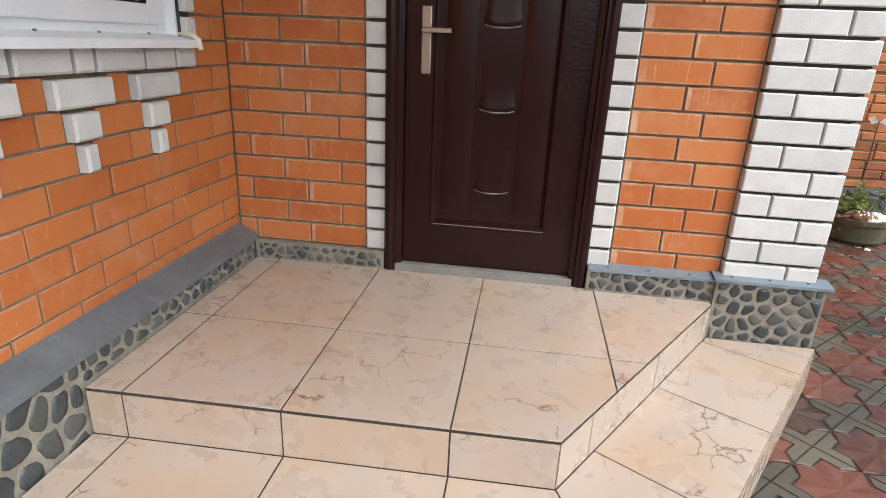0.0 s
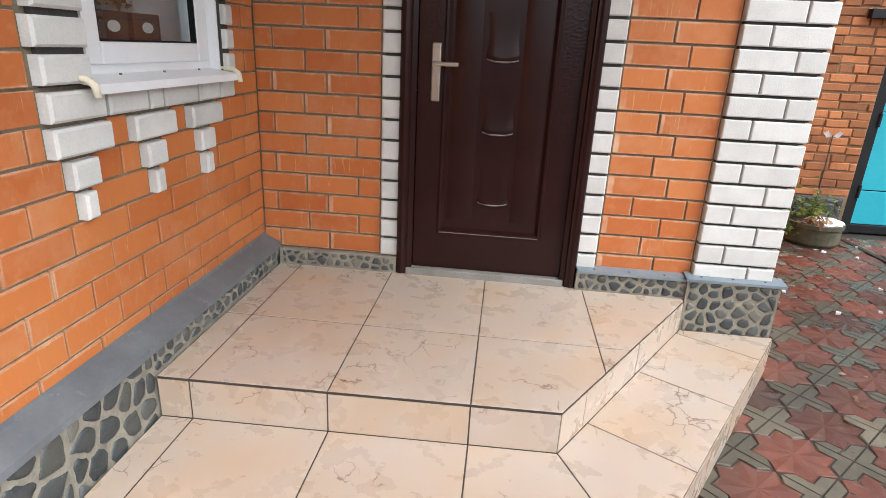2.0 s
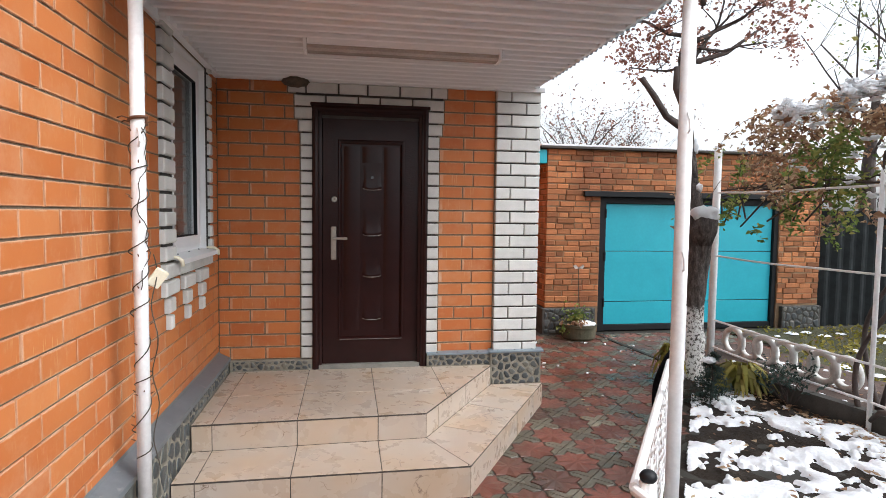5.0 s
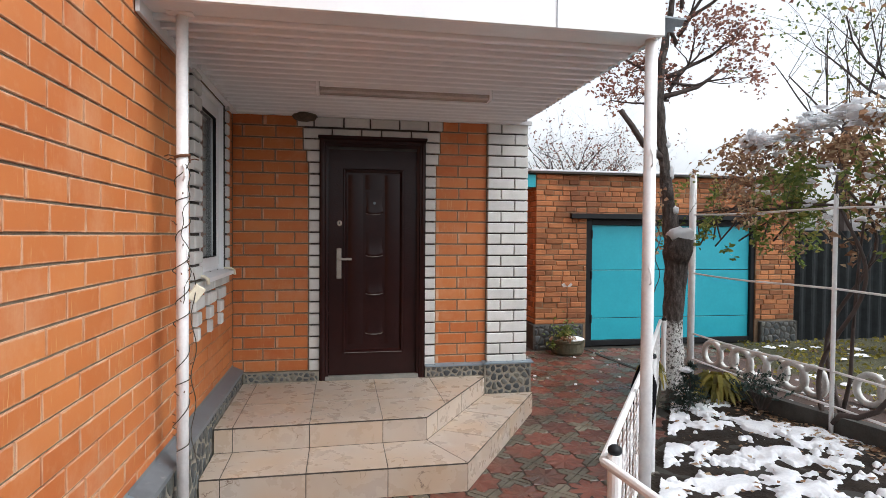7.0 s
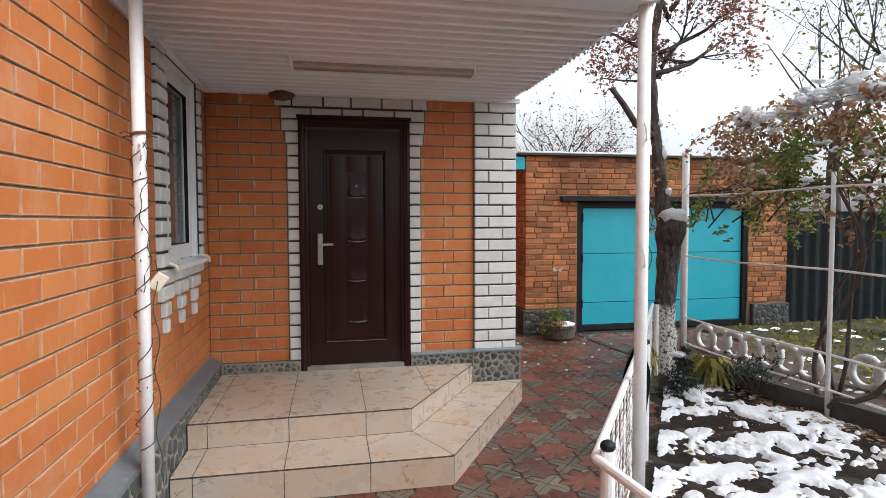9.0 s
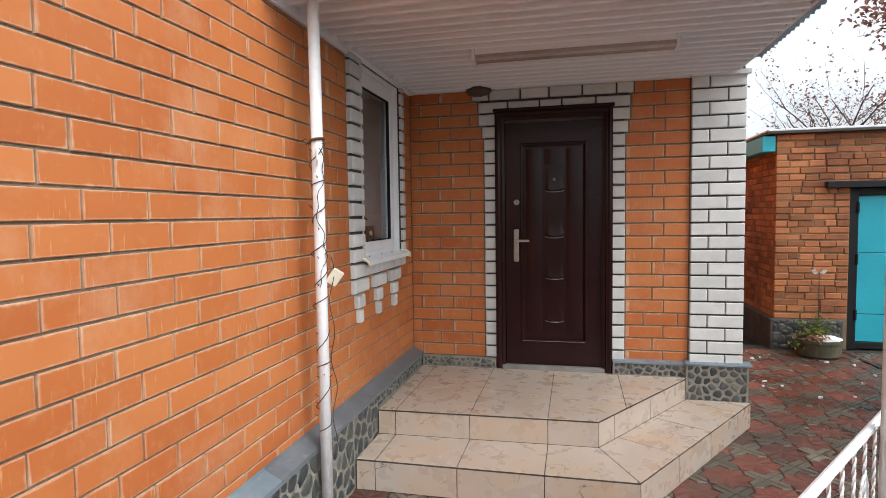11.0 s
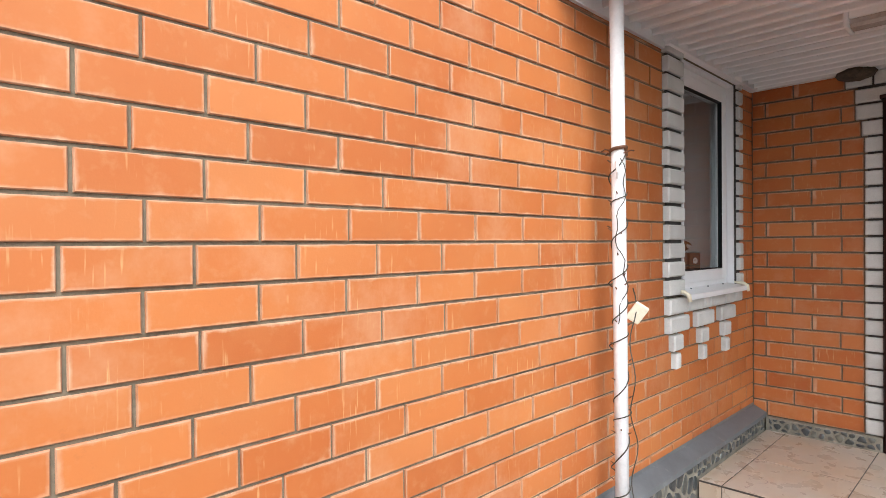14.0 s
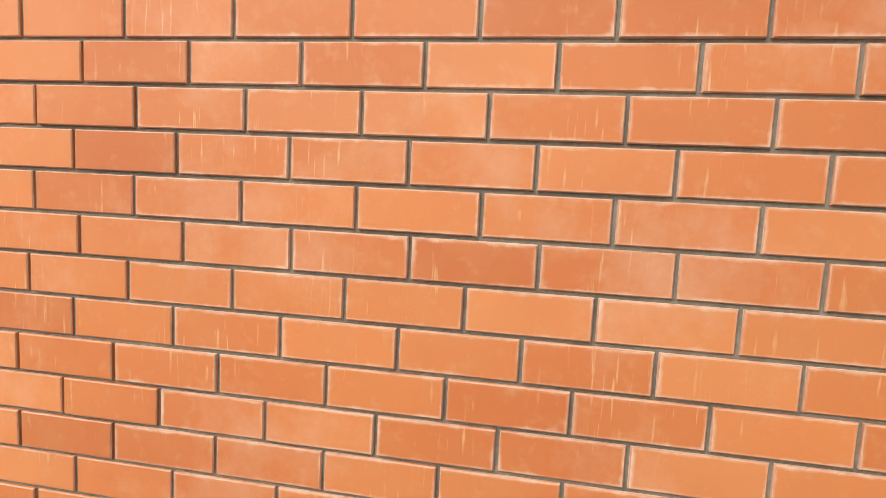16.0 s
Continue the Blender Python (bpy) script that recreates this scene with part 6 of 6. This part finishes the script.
def tree():
    t = empty("tree", "old fruit tree with lime-washed trunk and a few rusty leaves", "tree")
    rnd = random.Random(23)
    bx, by = 4.48, 0.54
    pts = [(bx, by, -0.06), (bx, by, 0.1), (bx - 0.01, by, 0.5), (bx - 0.0, by, 1.0), (bx + 0.02, by, 1.3), (bx + 0.01, by, 1.5), (bx - 0.03, by, 1.62), (bx - 0.08, by, 1.9), (bx - 0.13, by, 2.3), (bx - 0.18, by, 2.7), (bx - 0.22, by, 3.1), (bx - 0.20, by, 3.45), (bx - 0.12, by, 3.9), (bx - 0.05, by, 4.4)]
    rad = [0.145, 0.125, 0.108, 0.104, 0.118, 0.14, 0.095, 0.072, 0.060, 0.053, 0.050, 0.044, 0.036, 0.022]
    fine, fr = [], []
    for i in range(len(pts) - 1):
        for s in range(4):
            u = s / 4
            fine.append(tuple(pts[i][k] + (pts[i + 1][k] - pts[i][k]) * u for k in range(3)))
            fr.append(rad[i] + (rad[i + 1] - rad[i]) * u)
    bm = tube(bmesh.new(), fine, fr, 18)
    for v in bm.verts:
        n = noise.noise(v.co * 7.5) * 0.022 + noise.noise(v.co * 22) * 0.010
        c = Vector((bx - 0.05, by, v.co.z))
        v.co += (v.co - c).normalized() * n
    tube(bm, [(bx + 0.02, by - 0.03, 1.36), (bx + 0.02, by - 0.05, 1.50), (bx + 0.04, by - 0.06, 1.62)], [0.105, 0.14, 0.12], 14)
    smooth(part("trunk", bm, M["bark"], t))
    tips = []
    for pts, rad in (([(bx - 0.16, by, 2.48), (bx - 0.38, by, 2.61), (bx - 0.53, by - 0.02, 2.80), (bx - 0.60, by, 2.90), (bx - 0.66, by, 2.97)], [0.042, 0.034, 0.031, 0.027, 0.029]), ([(bx - 0.22, by, 3.12), (bx + 0.02, by + 0.02, 3.19), (bx + 0.24, by, 3.26), (bx + 0.62, by, 3.53)], [0.034, 0.026, 0.021, 0.012]), ([(bx - 0.14, by, 2.6), (bx - 0.27, by + 0.02, 2.9), (bx - 0.28, by, 3.1)], [0.045, 0.04, 0.036])):
        smooth(part("branch", tube(bmesh.new(), pts, rad, 9), M["twig"], t, "sawn-off bare limb"))
    for s, way, ln, r in (((bx - 0.12, by, 3.35), (0.9, -0.2, 0.25), 1.2, 0.04), ((bx - 0.12, by, 3.4), (-0.7, 0.1, 0.25), 1.0, 0.034), ((bx + 0.0, by, 3.8), (0.6, 0.3, 0.7), 1.3, 0.036), ((bx - 0.02, by, 3.7), (-0.5, -0.3, 0.8), 1.2, 0.034), ((bx + 0.03, by, 4.1), (0.1, 0.4, 1), 1.2, 0.03), ((bx - 0.1, by, 3.2), (0.5, 0.5, 0.6), 1.1, 0.028), ((bx, by, 3.9), (0.9, -0.5, 0.2), 1.5, 0.03), ((bx - 0.1, by, 3.3), (0.8, 0.1, -0.1), 1.2, 0.022), ((bx - 0.1, by, 3.1), (-0.8, 0.1, 0.1), 1.0, 0.02)):
        bm = bmesh.new()
        branch(bm, s, way, ln * 0.62, r * 0.75, rnd, 3, tips, 1.0)
        smooth(part("branch", bm, M["twig"], t, "dark bare limb with twigs"))
    bm = bmesh.new()
    leaf_cloud(bm, [p + Vector((rnd.gauss(0, 0.05), rnd.gauss(0, 0.05), rnd.gauss(-0.03, 0.05))) for p in tips for _ in range(2) if rnd.random() < 0.7], 0.036, rnd)
    part("leaves", bm, M["rust_leaf"], t, "few hanging rust-brown leaves")
    bm = bmesh.new()
    for x, y, z, sx, sz in ((bx + 0.02, by - 0.06, 1.655, 0.14, 0.09), (bx - 0.085, by - 0.045, 2.32, 0.030, 0.075), (bx - 0.035, by - 0.055, 1.92, 0.034, 0.045), (bx - 0.13, by - 0.035, 2.62, 0.034, 0.040)):
        w = bmesh.new()
        bmesh.ops.create_icosphere(w, subdivisions=3, radius=1)
        for v in w.verts:
            k = 1 + 0.4 * noise.noise(v.co * 1.8 + Vector((x, y, z)))
            v.co = Vector((x + v.co.x * sx * k, y + v.co.y * sx * 0.8 * k, z + v.co.z * sz * k))
        me = bpy.data.meshes.new("tmp")
        w.to_mesh(me)
        w.free()
        bm.from_mesh(me)
        bpy.data.meshes.remove(me)
    smooth(part("snow_clumps", bm, M["loose_snow"], t, "snow caught on the cut limb"))
    # dry creeper hanging beside the trunk
    c = empty("dry_creeper", "dry creeper stem with withered brown leaves on the tree", "creeper")
    pts = [(bx - 0.30 + 0.03 * math.sin(i * 0.9), by - 0.16, 2.1 - 0.055 * i) for i in range(20)]
    part("stem", tube(bmesh.new(), pts, 0.005, 5), M["twig"], c)
    bm = bmesh.new()
    leaf_cloud(bm, [Vector(p) + Vector((rnd.gauss(0, 0.05), rnd.gauss(0, 0.03), rnd.gauss(0, 0.04))) for p in pts[:13] for _ in range(2)], 0.05, rnd)
    part("leaves", bm, M["brown_leaf"], c)


def vines():
    v = empty("vine_thicket", "dense vine with dry brown and green leaves under snow", "vine")
    rnd = random.Random(31)
    tips = []
    for k in range(5):
        y = -0.9 - 0.75 * k
        bm = bmesh.new()
        branch(bm, (5.35 + rnd.uniform(-0.2, 0.3), y, 0.0), (rnd.uniform(-0.1, 0.3), rnd.uniform(-0.3, 0.3), 1), 2.2, 0.020, rnd, 2, tips, 0.45)
        smooth(part("stem", bm, M["twig"], v, "bare twisted stem"))
    for _ in range(10):
        y = rnd.uniform(-3.5, 0.7)
        smooth(part("stem", tube(bmesh.new(), [(5.0 + rnd.uniform(0, 0.5), y + 0.3 * i + rnd.uniform(-0.05, 0.05), 1.9 + 0.12 * i - 0.05 * i * i + rnd.uniform(-0.05, 0.05)) for i in range(5)], 0.010, 5), M["twig"], v))

    for y, x, turn in ((-1.15, 5.05, 0.4), (-1.5, 5.22, 2.1), (-0.75, 5.25, 3.6), (-1.9, 5.2, 5.0)):
        pts, rad = [], []
        for i in range(26):
            u = i / 25
            pts.append((x - 0.05 + 0.16 * math.sin(u * 5.5 + turn) * u + 0.10 * u, y + 0.20 * math.sin(u * 7.0 + turn * 1.7) + 0.25 * math.sin(u * 2.6 + turn) * (1 - u), 0.0 + 2.15 * u ** 0.85))
            rad.append(0.022 - 0.012 * u)
        smooth(part("stem", tube(bmesh.new(), pts, rad, 8), M["twig"], v, "thick twisted old stem"))
    smooth(part("stem", tube(bmesh.new(), [(4.93, -1.06, 0.10), (4.90, -1.16, 0.20), (4.92, -1.30, 0.22), (4.97, -1.42, 0.30), (5.03, -1.50, 0.46), (5.06, -1.52, 0.70), (5.04, -1.46, 0.95)], [0.018, 0.022, 0.023, 0.022, 0.021, 0.02, 0.016], 8), M["twig"], v, "low arching stem"))

    def crest_at(y):
        return 2.42 + 0.14 * noise.noise((y * 1.7, 0, 0)) + 0.24 * min(1.0, max(0.0, (0.9 - y) / 1.0))

    brown, green, strand = bmesh.new(), bmesh.new(), bmesh.new()
    for k in range(330):
        y = 0.80 - 5.2 * rnd.random()
        x = 4.98 + abs(rnd.gauss(0, 0.42))
        z = crest_at(y) - abs(rnd.gauss(0, 0.34)) + 0.02
        p = Vector((x, y, z))
        d = Vector((rnd.gauss(0, 0.3), rnd.gauss(0, 0.5), rnd.uniform(-0.2, 0.5)))
        pts = []
        for i in range(rnd.randint(6, 24)):
            pts.append(p.copy())
            d = (d + Vector((rnd.gauss(0, 0.16), rnd.gauss(0, 0.16), -0.14))).normalized()
            p = p + d * 0.048
        if k % 2:
            tube(strand, pts, 0.003, 4)
        for q in pts:
            if q.z < 1.42 + 0.25 * noise.noise((q.y * 3, q.x * 3, 0)):
                continue
            if noise.noise(q * 3.3 + Vector((1, 5, 2))) < -0.16:
                continue
            lush = noise.noise(q * 1.6 + Vector((7, 3, 1))) + 0.8 * (2.10 - q.z)
            for _ in range(2):
                w = q + Vector((rnd.gauss(0, 0.03), rnd.gauss(0, 0.03), rnd.gauss(-0.02, 0.025)))
                if lush > 0.04:
                    leaf_cloud(green, [w, w + Vector((rnd.gauss(0, 0.03), rnd.gauss(0, 0.04), rnd.gauss(0, 0.04)))], 0.044, rnd)
                else:
                    leaf_cloud(brown, [w, w + Vector((rnd.gauss(0, 0.025), rnd.gauss(0, 0.03), rnd.gauss(0, 0.03)))], 0.042, rnd)
    part("tendrils", strand, M["twig"], v, "thin hanging tendrils")
    part("dry_leaves", brown, M["brown_leaf"], v, "withered brown leaves")
    part("green_leaves", green, M["green_leaf"], v, "green leaves still on the vine")
    few = bmesh.new()
    leaf_cloud(few, [p + Vector((rnd.gauss(0, 0.06), rnd.gauss(0, 0.06), rnd.gauss(0, 0.06))) for p in tips if p.z > 0.9 and rnd.random() < 0.4], 0.06, rnd)
    part("loose_leaves", few, M["brown_leaf"], v)
    seed_bm = bmesh.new()
    bmesh.ops.create_icosphere(seed_bm, subdivisions=2, radius=1)
    seed_bm.verts.ensure_lookup_table()
    co = [q.co.copy() for q in seed_bm.verts]
    tri = [[q.index for q in f.verts] for f in seed_bm.faces]
    seed_bm.free()
    bm = bmesh.new()
    bits = []
    for k in range(34):
        y = rnd.uniform(-4.2, 0.15)
        p = Vector((4.90 + abs(rnd.gauss(0, 0.10)), y, crest_at(y) - 0.02 + rnd.gauss(0, 0.05)))
        for _ in range(rnd.randint(5, 14)):
            for _ in range(2):
                bits.append((p + Vector((rnd.gauss(0, 0.05), rnd.gauss(0, 0.02), rnd.gauss(0, 0.022))), rnd.uniform(0.010, 0.042)))
            p = p + Vector((rnd.gauss(0, 0.02), -rnd.uniform(0.02, 0.05), 0))
            p.z += 0.25 * (crest_at(p.y) - 0.05 - p.z) + rnd.gauss(0, 0.03)
    for k in range(34):
        y = rnd.uniform(-4.2, 0.3)
        c = Vector((4.88 + abs(rnd.gauss(0, 0.10)), y, rnd.uniform(1.75, crest_at(y) - 0.15)))
        for _ in range(rnd.randint(2, 5)):
            bits.append((c + Vector((rnd.gauss(0, 0.02), rnd.gauss(0, 0.03), rnd.gauss(0, 0.02))), rnd.uniform(0.008, 0.028)))
    for p, r in bits:
        flat = rnd.uniform(0.4, 0.8)
        vs = []
        for q in co:
            k = 1 + 1.1 * noise.noise(q * 1.7 + p * 9)
            vs.append(bm.verts.new(p + Vector((q.x * r * k, q.y * r * 1.5 * k, q.z * r * flat * k))))
        for f in tri:
            bm.faces.new([vs[i] for i in f])
    smooth(part("snow_clumps", bm, M["loose_snow"], v, "wet snow lying on the vine"))


def shrubs():
    rnd = random.Random(41)
    s = empty("spruce_seedling", "small dark blue-green spruce with snow on top", "spruce", at=(4.12, -0.30, 0.0))
    part("stem", tube(bmesh.new(), [(0, 0, -0.03), (0.01, 0, 0.2), (0, 0, 0.42)], [0.014, 0.010, 0.005], 6), M["twig"], s)
    bm = bmesh.new()
    for k in range(110):
        z = rnd.uniform(0.02, 0.46)
        a = rnd.uniform(0, 6.28)
        r = (0.56 - z) * 0.46
        base = Vector((0, 0, z))
        tip = Vector((r * math.cos(a), r * math.sin(a), z - 0.04 + rnd.uniform(-0.02, 0.05)))
        for i in range(16):
            p = base.lerp(tip, (i + 3) / 19)
            for s2 in range(3):
                q = p + Vector((rnd.gauss(0, 0.02), rnd.gauss(0, 0.02), rnd.gauss(0.008, 0.015)))
                n = (q - p).cross(Vector((0, 0, 1)))
                n = n.normalized() * 0.004 if n.length > 0 else Vector((0.002, 0, 0))
                bm.faces.new((bm.verts.new(p - n), bm.verts.new(p + n), bm.verts.new(q)))
    part("needles", bm, M["spruce"], s)
    bm = bmesh.new()
    bmesh.ops.create_icosphere(bm, subdivisions=3, radius=1)
    for v in bm.verts:
        k = 1 + 0.4 * noise.noise(v.co * 2.0)
        v.co = Vector((-0.03 + v.co.x * 0.06 * k, v.co.y * 0.05 * k, 0.40 + v.co.z * 0.028 * k))
    smooth(part("snow_cap", bm, M["snow"], s, "cap of wet snow"))

    def clump(name, x, y, label, cat, mat, n, r, h, size, lean):
        c = empty(name, label, cat, at=(x, y, 0.0))
        bm = bmesh.new()
        for _ in range(n):
            a, ln = rnd.uniform(0, 6.28), rnd.uniform(0.5, 1.0) * h
            d = Vector((math.cos(a), math.sin(a), 0)) * r * rnd.uniform(0.4, 1)
            w = d.cross(Vector((0, 0, 1))).normalized() * size
            p = [Vector((0, 0, -0.02)) + d * 0.15, d * 0.55 + Vector((0, 0, ln)), d * 1.0 + Vector((0, 0, ln * lean)), d * 1.35 + Vector((0, 0, ln * lean * 0.35))]
            rows = [(bm.verts.new(q - w * s), bm.verts.new(q + w * s)) for q, s in zip(p, (0.4, 1, 0.8, 0.15))]
            for u, v in zip(rows, rows[1:]):
                bm.faces.new((u[0], u[1], v[1], v[0]))
        part("leaves", bm, M[mat], c)
        return c

    clump("iris_clump", 4.62, -0.02, "arching yellow-green iris leaves in the bed", "plant", "olive_leaf", 110, 0.26, 0.30, 0.022, 0.8)
    clump("iris_clump", 4.10, 0.32, "arching yellow-green iris leaves beside the kerb", "plant", "olive_leaf", 46, 0.15, 0.40, 0.026, 0.85)
    clump("iris_clump", 4.80, 0.25, "withered iris leaves under the trellis", "plant", "brown_leaf", 40, 0.22, 0.2, 0.014, 0.7)
    b = empty("small_bush", "low grey-green bush with tiny leaves", "bush", at=(4.78, -0.42, 0.0))
    st, tips = bmesh.new(), []
    for _ in range(6):
        branch(st, (0, 0, -0.02), (rnd.uniform(-0.7, 0.7), rnd.uniform(-0.7, 0.7), 1), 0.28, 0.006, rnd, 2, tips, 0.6, 5)
    part("stems", st, M["twig"], b)
    bm = bmesh.new()
    leaf_cloud(bm, tips, 0.026, rnd)
    part("leaves", bm, M["spruce"], b)


# ---- far side of the yard and distance ----
def distance():
    f = empty("sheet_fence", "dark grey corrugated sheet fence behind the garden", "fence")
    bm = bmesh.new()
    rows = []
    for i in range(200):
        x = GX1 + 0.03 + 7.0 * i / 199
        y = 2.85 + 0.022 * math.sin(i * 1.05)
        rows.append([bm.verts.new((x, y, z)) for z in (-0.05, 1.75)])
    for a, b in zip(rows, rows[1:]):
        bm.faces.new((a[0], b[0], b[1], a[1]))
    bmesh.ops.solidify(bm, geom=bm.faces, thickness=0.004)
    part("sheet", bm, M["dark_sheet"], f)
    part("rail", boxed(GX1 + 0.03, 14.9, 2.92, 2.97, 1.3, 1.36), M["black"], f)
    part("post", boxed(GX1 + 0.05, GX1 + 0.12, 2.88, 2.95, -0.05, 1.8), M["black"], f)
    b = empty("boundary_fence", "plain grey sheet fence closing the yard", "fence")
    part("sheet", boxed(14.9, 14.95, -14, 3, -0.05, 2.0), M["iron"], b)
    part("sheet", boxed(-1.0, 14.9, -14.05, -14, -0.05, 2.0), M["iron"], b)
    rnd = random.Random(51)
    for x, y, h, n, leaves, label in ((7.0, 10.0, 5.0, 9, 0.3, "bare tree with fine twigs behind the garage"), (9.0, 12.5, 5.0, 8, 0.3, "bare tree with fine twigs behind the garage"), (10.6, 4.6, 6.6, 8, 0.4, "tall tree with thinning leaves behind the fence"), (8.62, 1.45, 5.6, 8, 0.45, "tall lime-washed garden tree with thinning leaves")):
        t = empty("bare_tree", label, "tree", "trees behind the yard")
        tips = []
        part("trunk", tube(bmesh.new(), [(x, y, -0.06), (x + 0.05, y, 1.0), (x, y, h * 0.4), (x + 0.1, y, h * 0.62)], [0.19, 0.16, 0.11, 0.06], 12), M["bark"] if x < 8.9 and y < 2 else M["twig"], t)
        for k in range(n + (7 if leaves < 0.35 else 0)):
            a = k * 2.4
            bm = bmesh.new()
            branch(bm, (x + 0.05, y, h * rnd.uniform(0.38, 0.6)), (math.cos(a), math.sin(a), rnd.uniform(0.4, 1.6)), rnd.uniform(1.3, 2.0) * h / 4.6, 0.026, rnd, 3, tips, 0.55, 5)
            part("branch", bm, M["twig"], t)
        bm = bmesh.new()
        leaf_cloud(bm, [p for p in tips if rnd.random() < leaves * 0.5], 0.06, rnd)
        part("leaves", bm, M["rust_leaf"] if leaves < 0.35 else M["green_leaf"], t)


def channel():
    bm = bmesh.new()
    prism(bm, [(4.36, 2.62), (4.52, 0.95), (4.57, 0.95), (4.41, 2.62)], -0.03, 0.006)
    tagged(link("drain_channel", bm, M["joint"]), "dark drain joint across the paving", "drain", kind="structure")


def yard_litter():
    rnd = random.Random(88)
    bm, bs = bmesh.new(), bmesh.new()
    n = 0
    while n < 130:
        x, y = rnd.uniform(2.5, 4.6), rnd.uniform(-2.6, 2.6)
        if beyond_fence(x + 0.15, y) or (x < 2.75 and y > -1.7):
            continue
        n += 1
        s, a = rnd.uniform(0.010, 0.028), rnd.uniform(0, 6.3)
        b, lift = (bs, 0.012) if n % 5 == 0 and y > 0.6 else (bm, 0.006)
        top = [b.verts.new((x + s * r * math.cos(a + t), y + s * r * math.sin(a + t), lift + rnd.uniform(0, 0.006))) for t, r in ((0, 1), (1.2, 0.6), (2.6, 0.9), (4.2, 0.6))]
        b.faces.new(top)
        if b is bs:
            low = [b.verts.new((v.co.x * 1.0, v.co.y, 0.001)) for v in top]
            for k in range(4):
                b.faces.new((low[k], low[(k + 1) % 4], top[(k + 1) % 4], top[k]))
    tagged(link("scattered_leaves", bm, M["brown_leaf"]), "small wet leaves scattered over the paving", "leaves", kind="stuff")
    tagged(link("snow_crumbs", bs, M["snow"]), "crumbs of snow melting on the paving", "snow", kind="stuff")


garage()
planter()
yard_litter()
fence()
flower_bed()
rings()
trellis()
tree()
vines()
shrubs()
distance()
channel()


# ---- the pieces of walls, steps and paving ----
porch()
lay_porch_wall()
lay_west_wall()
lay_pavers()
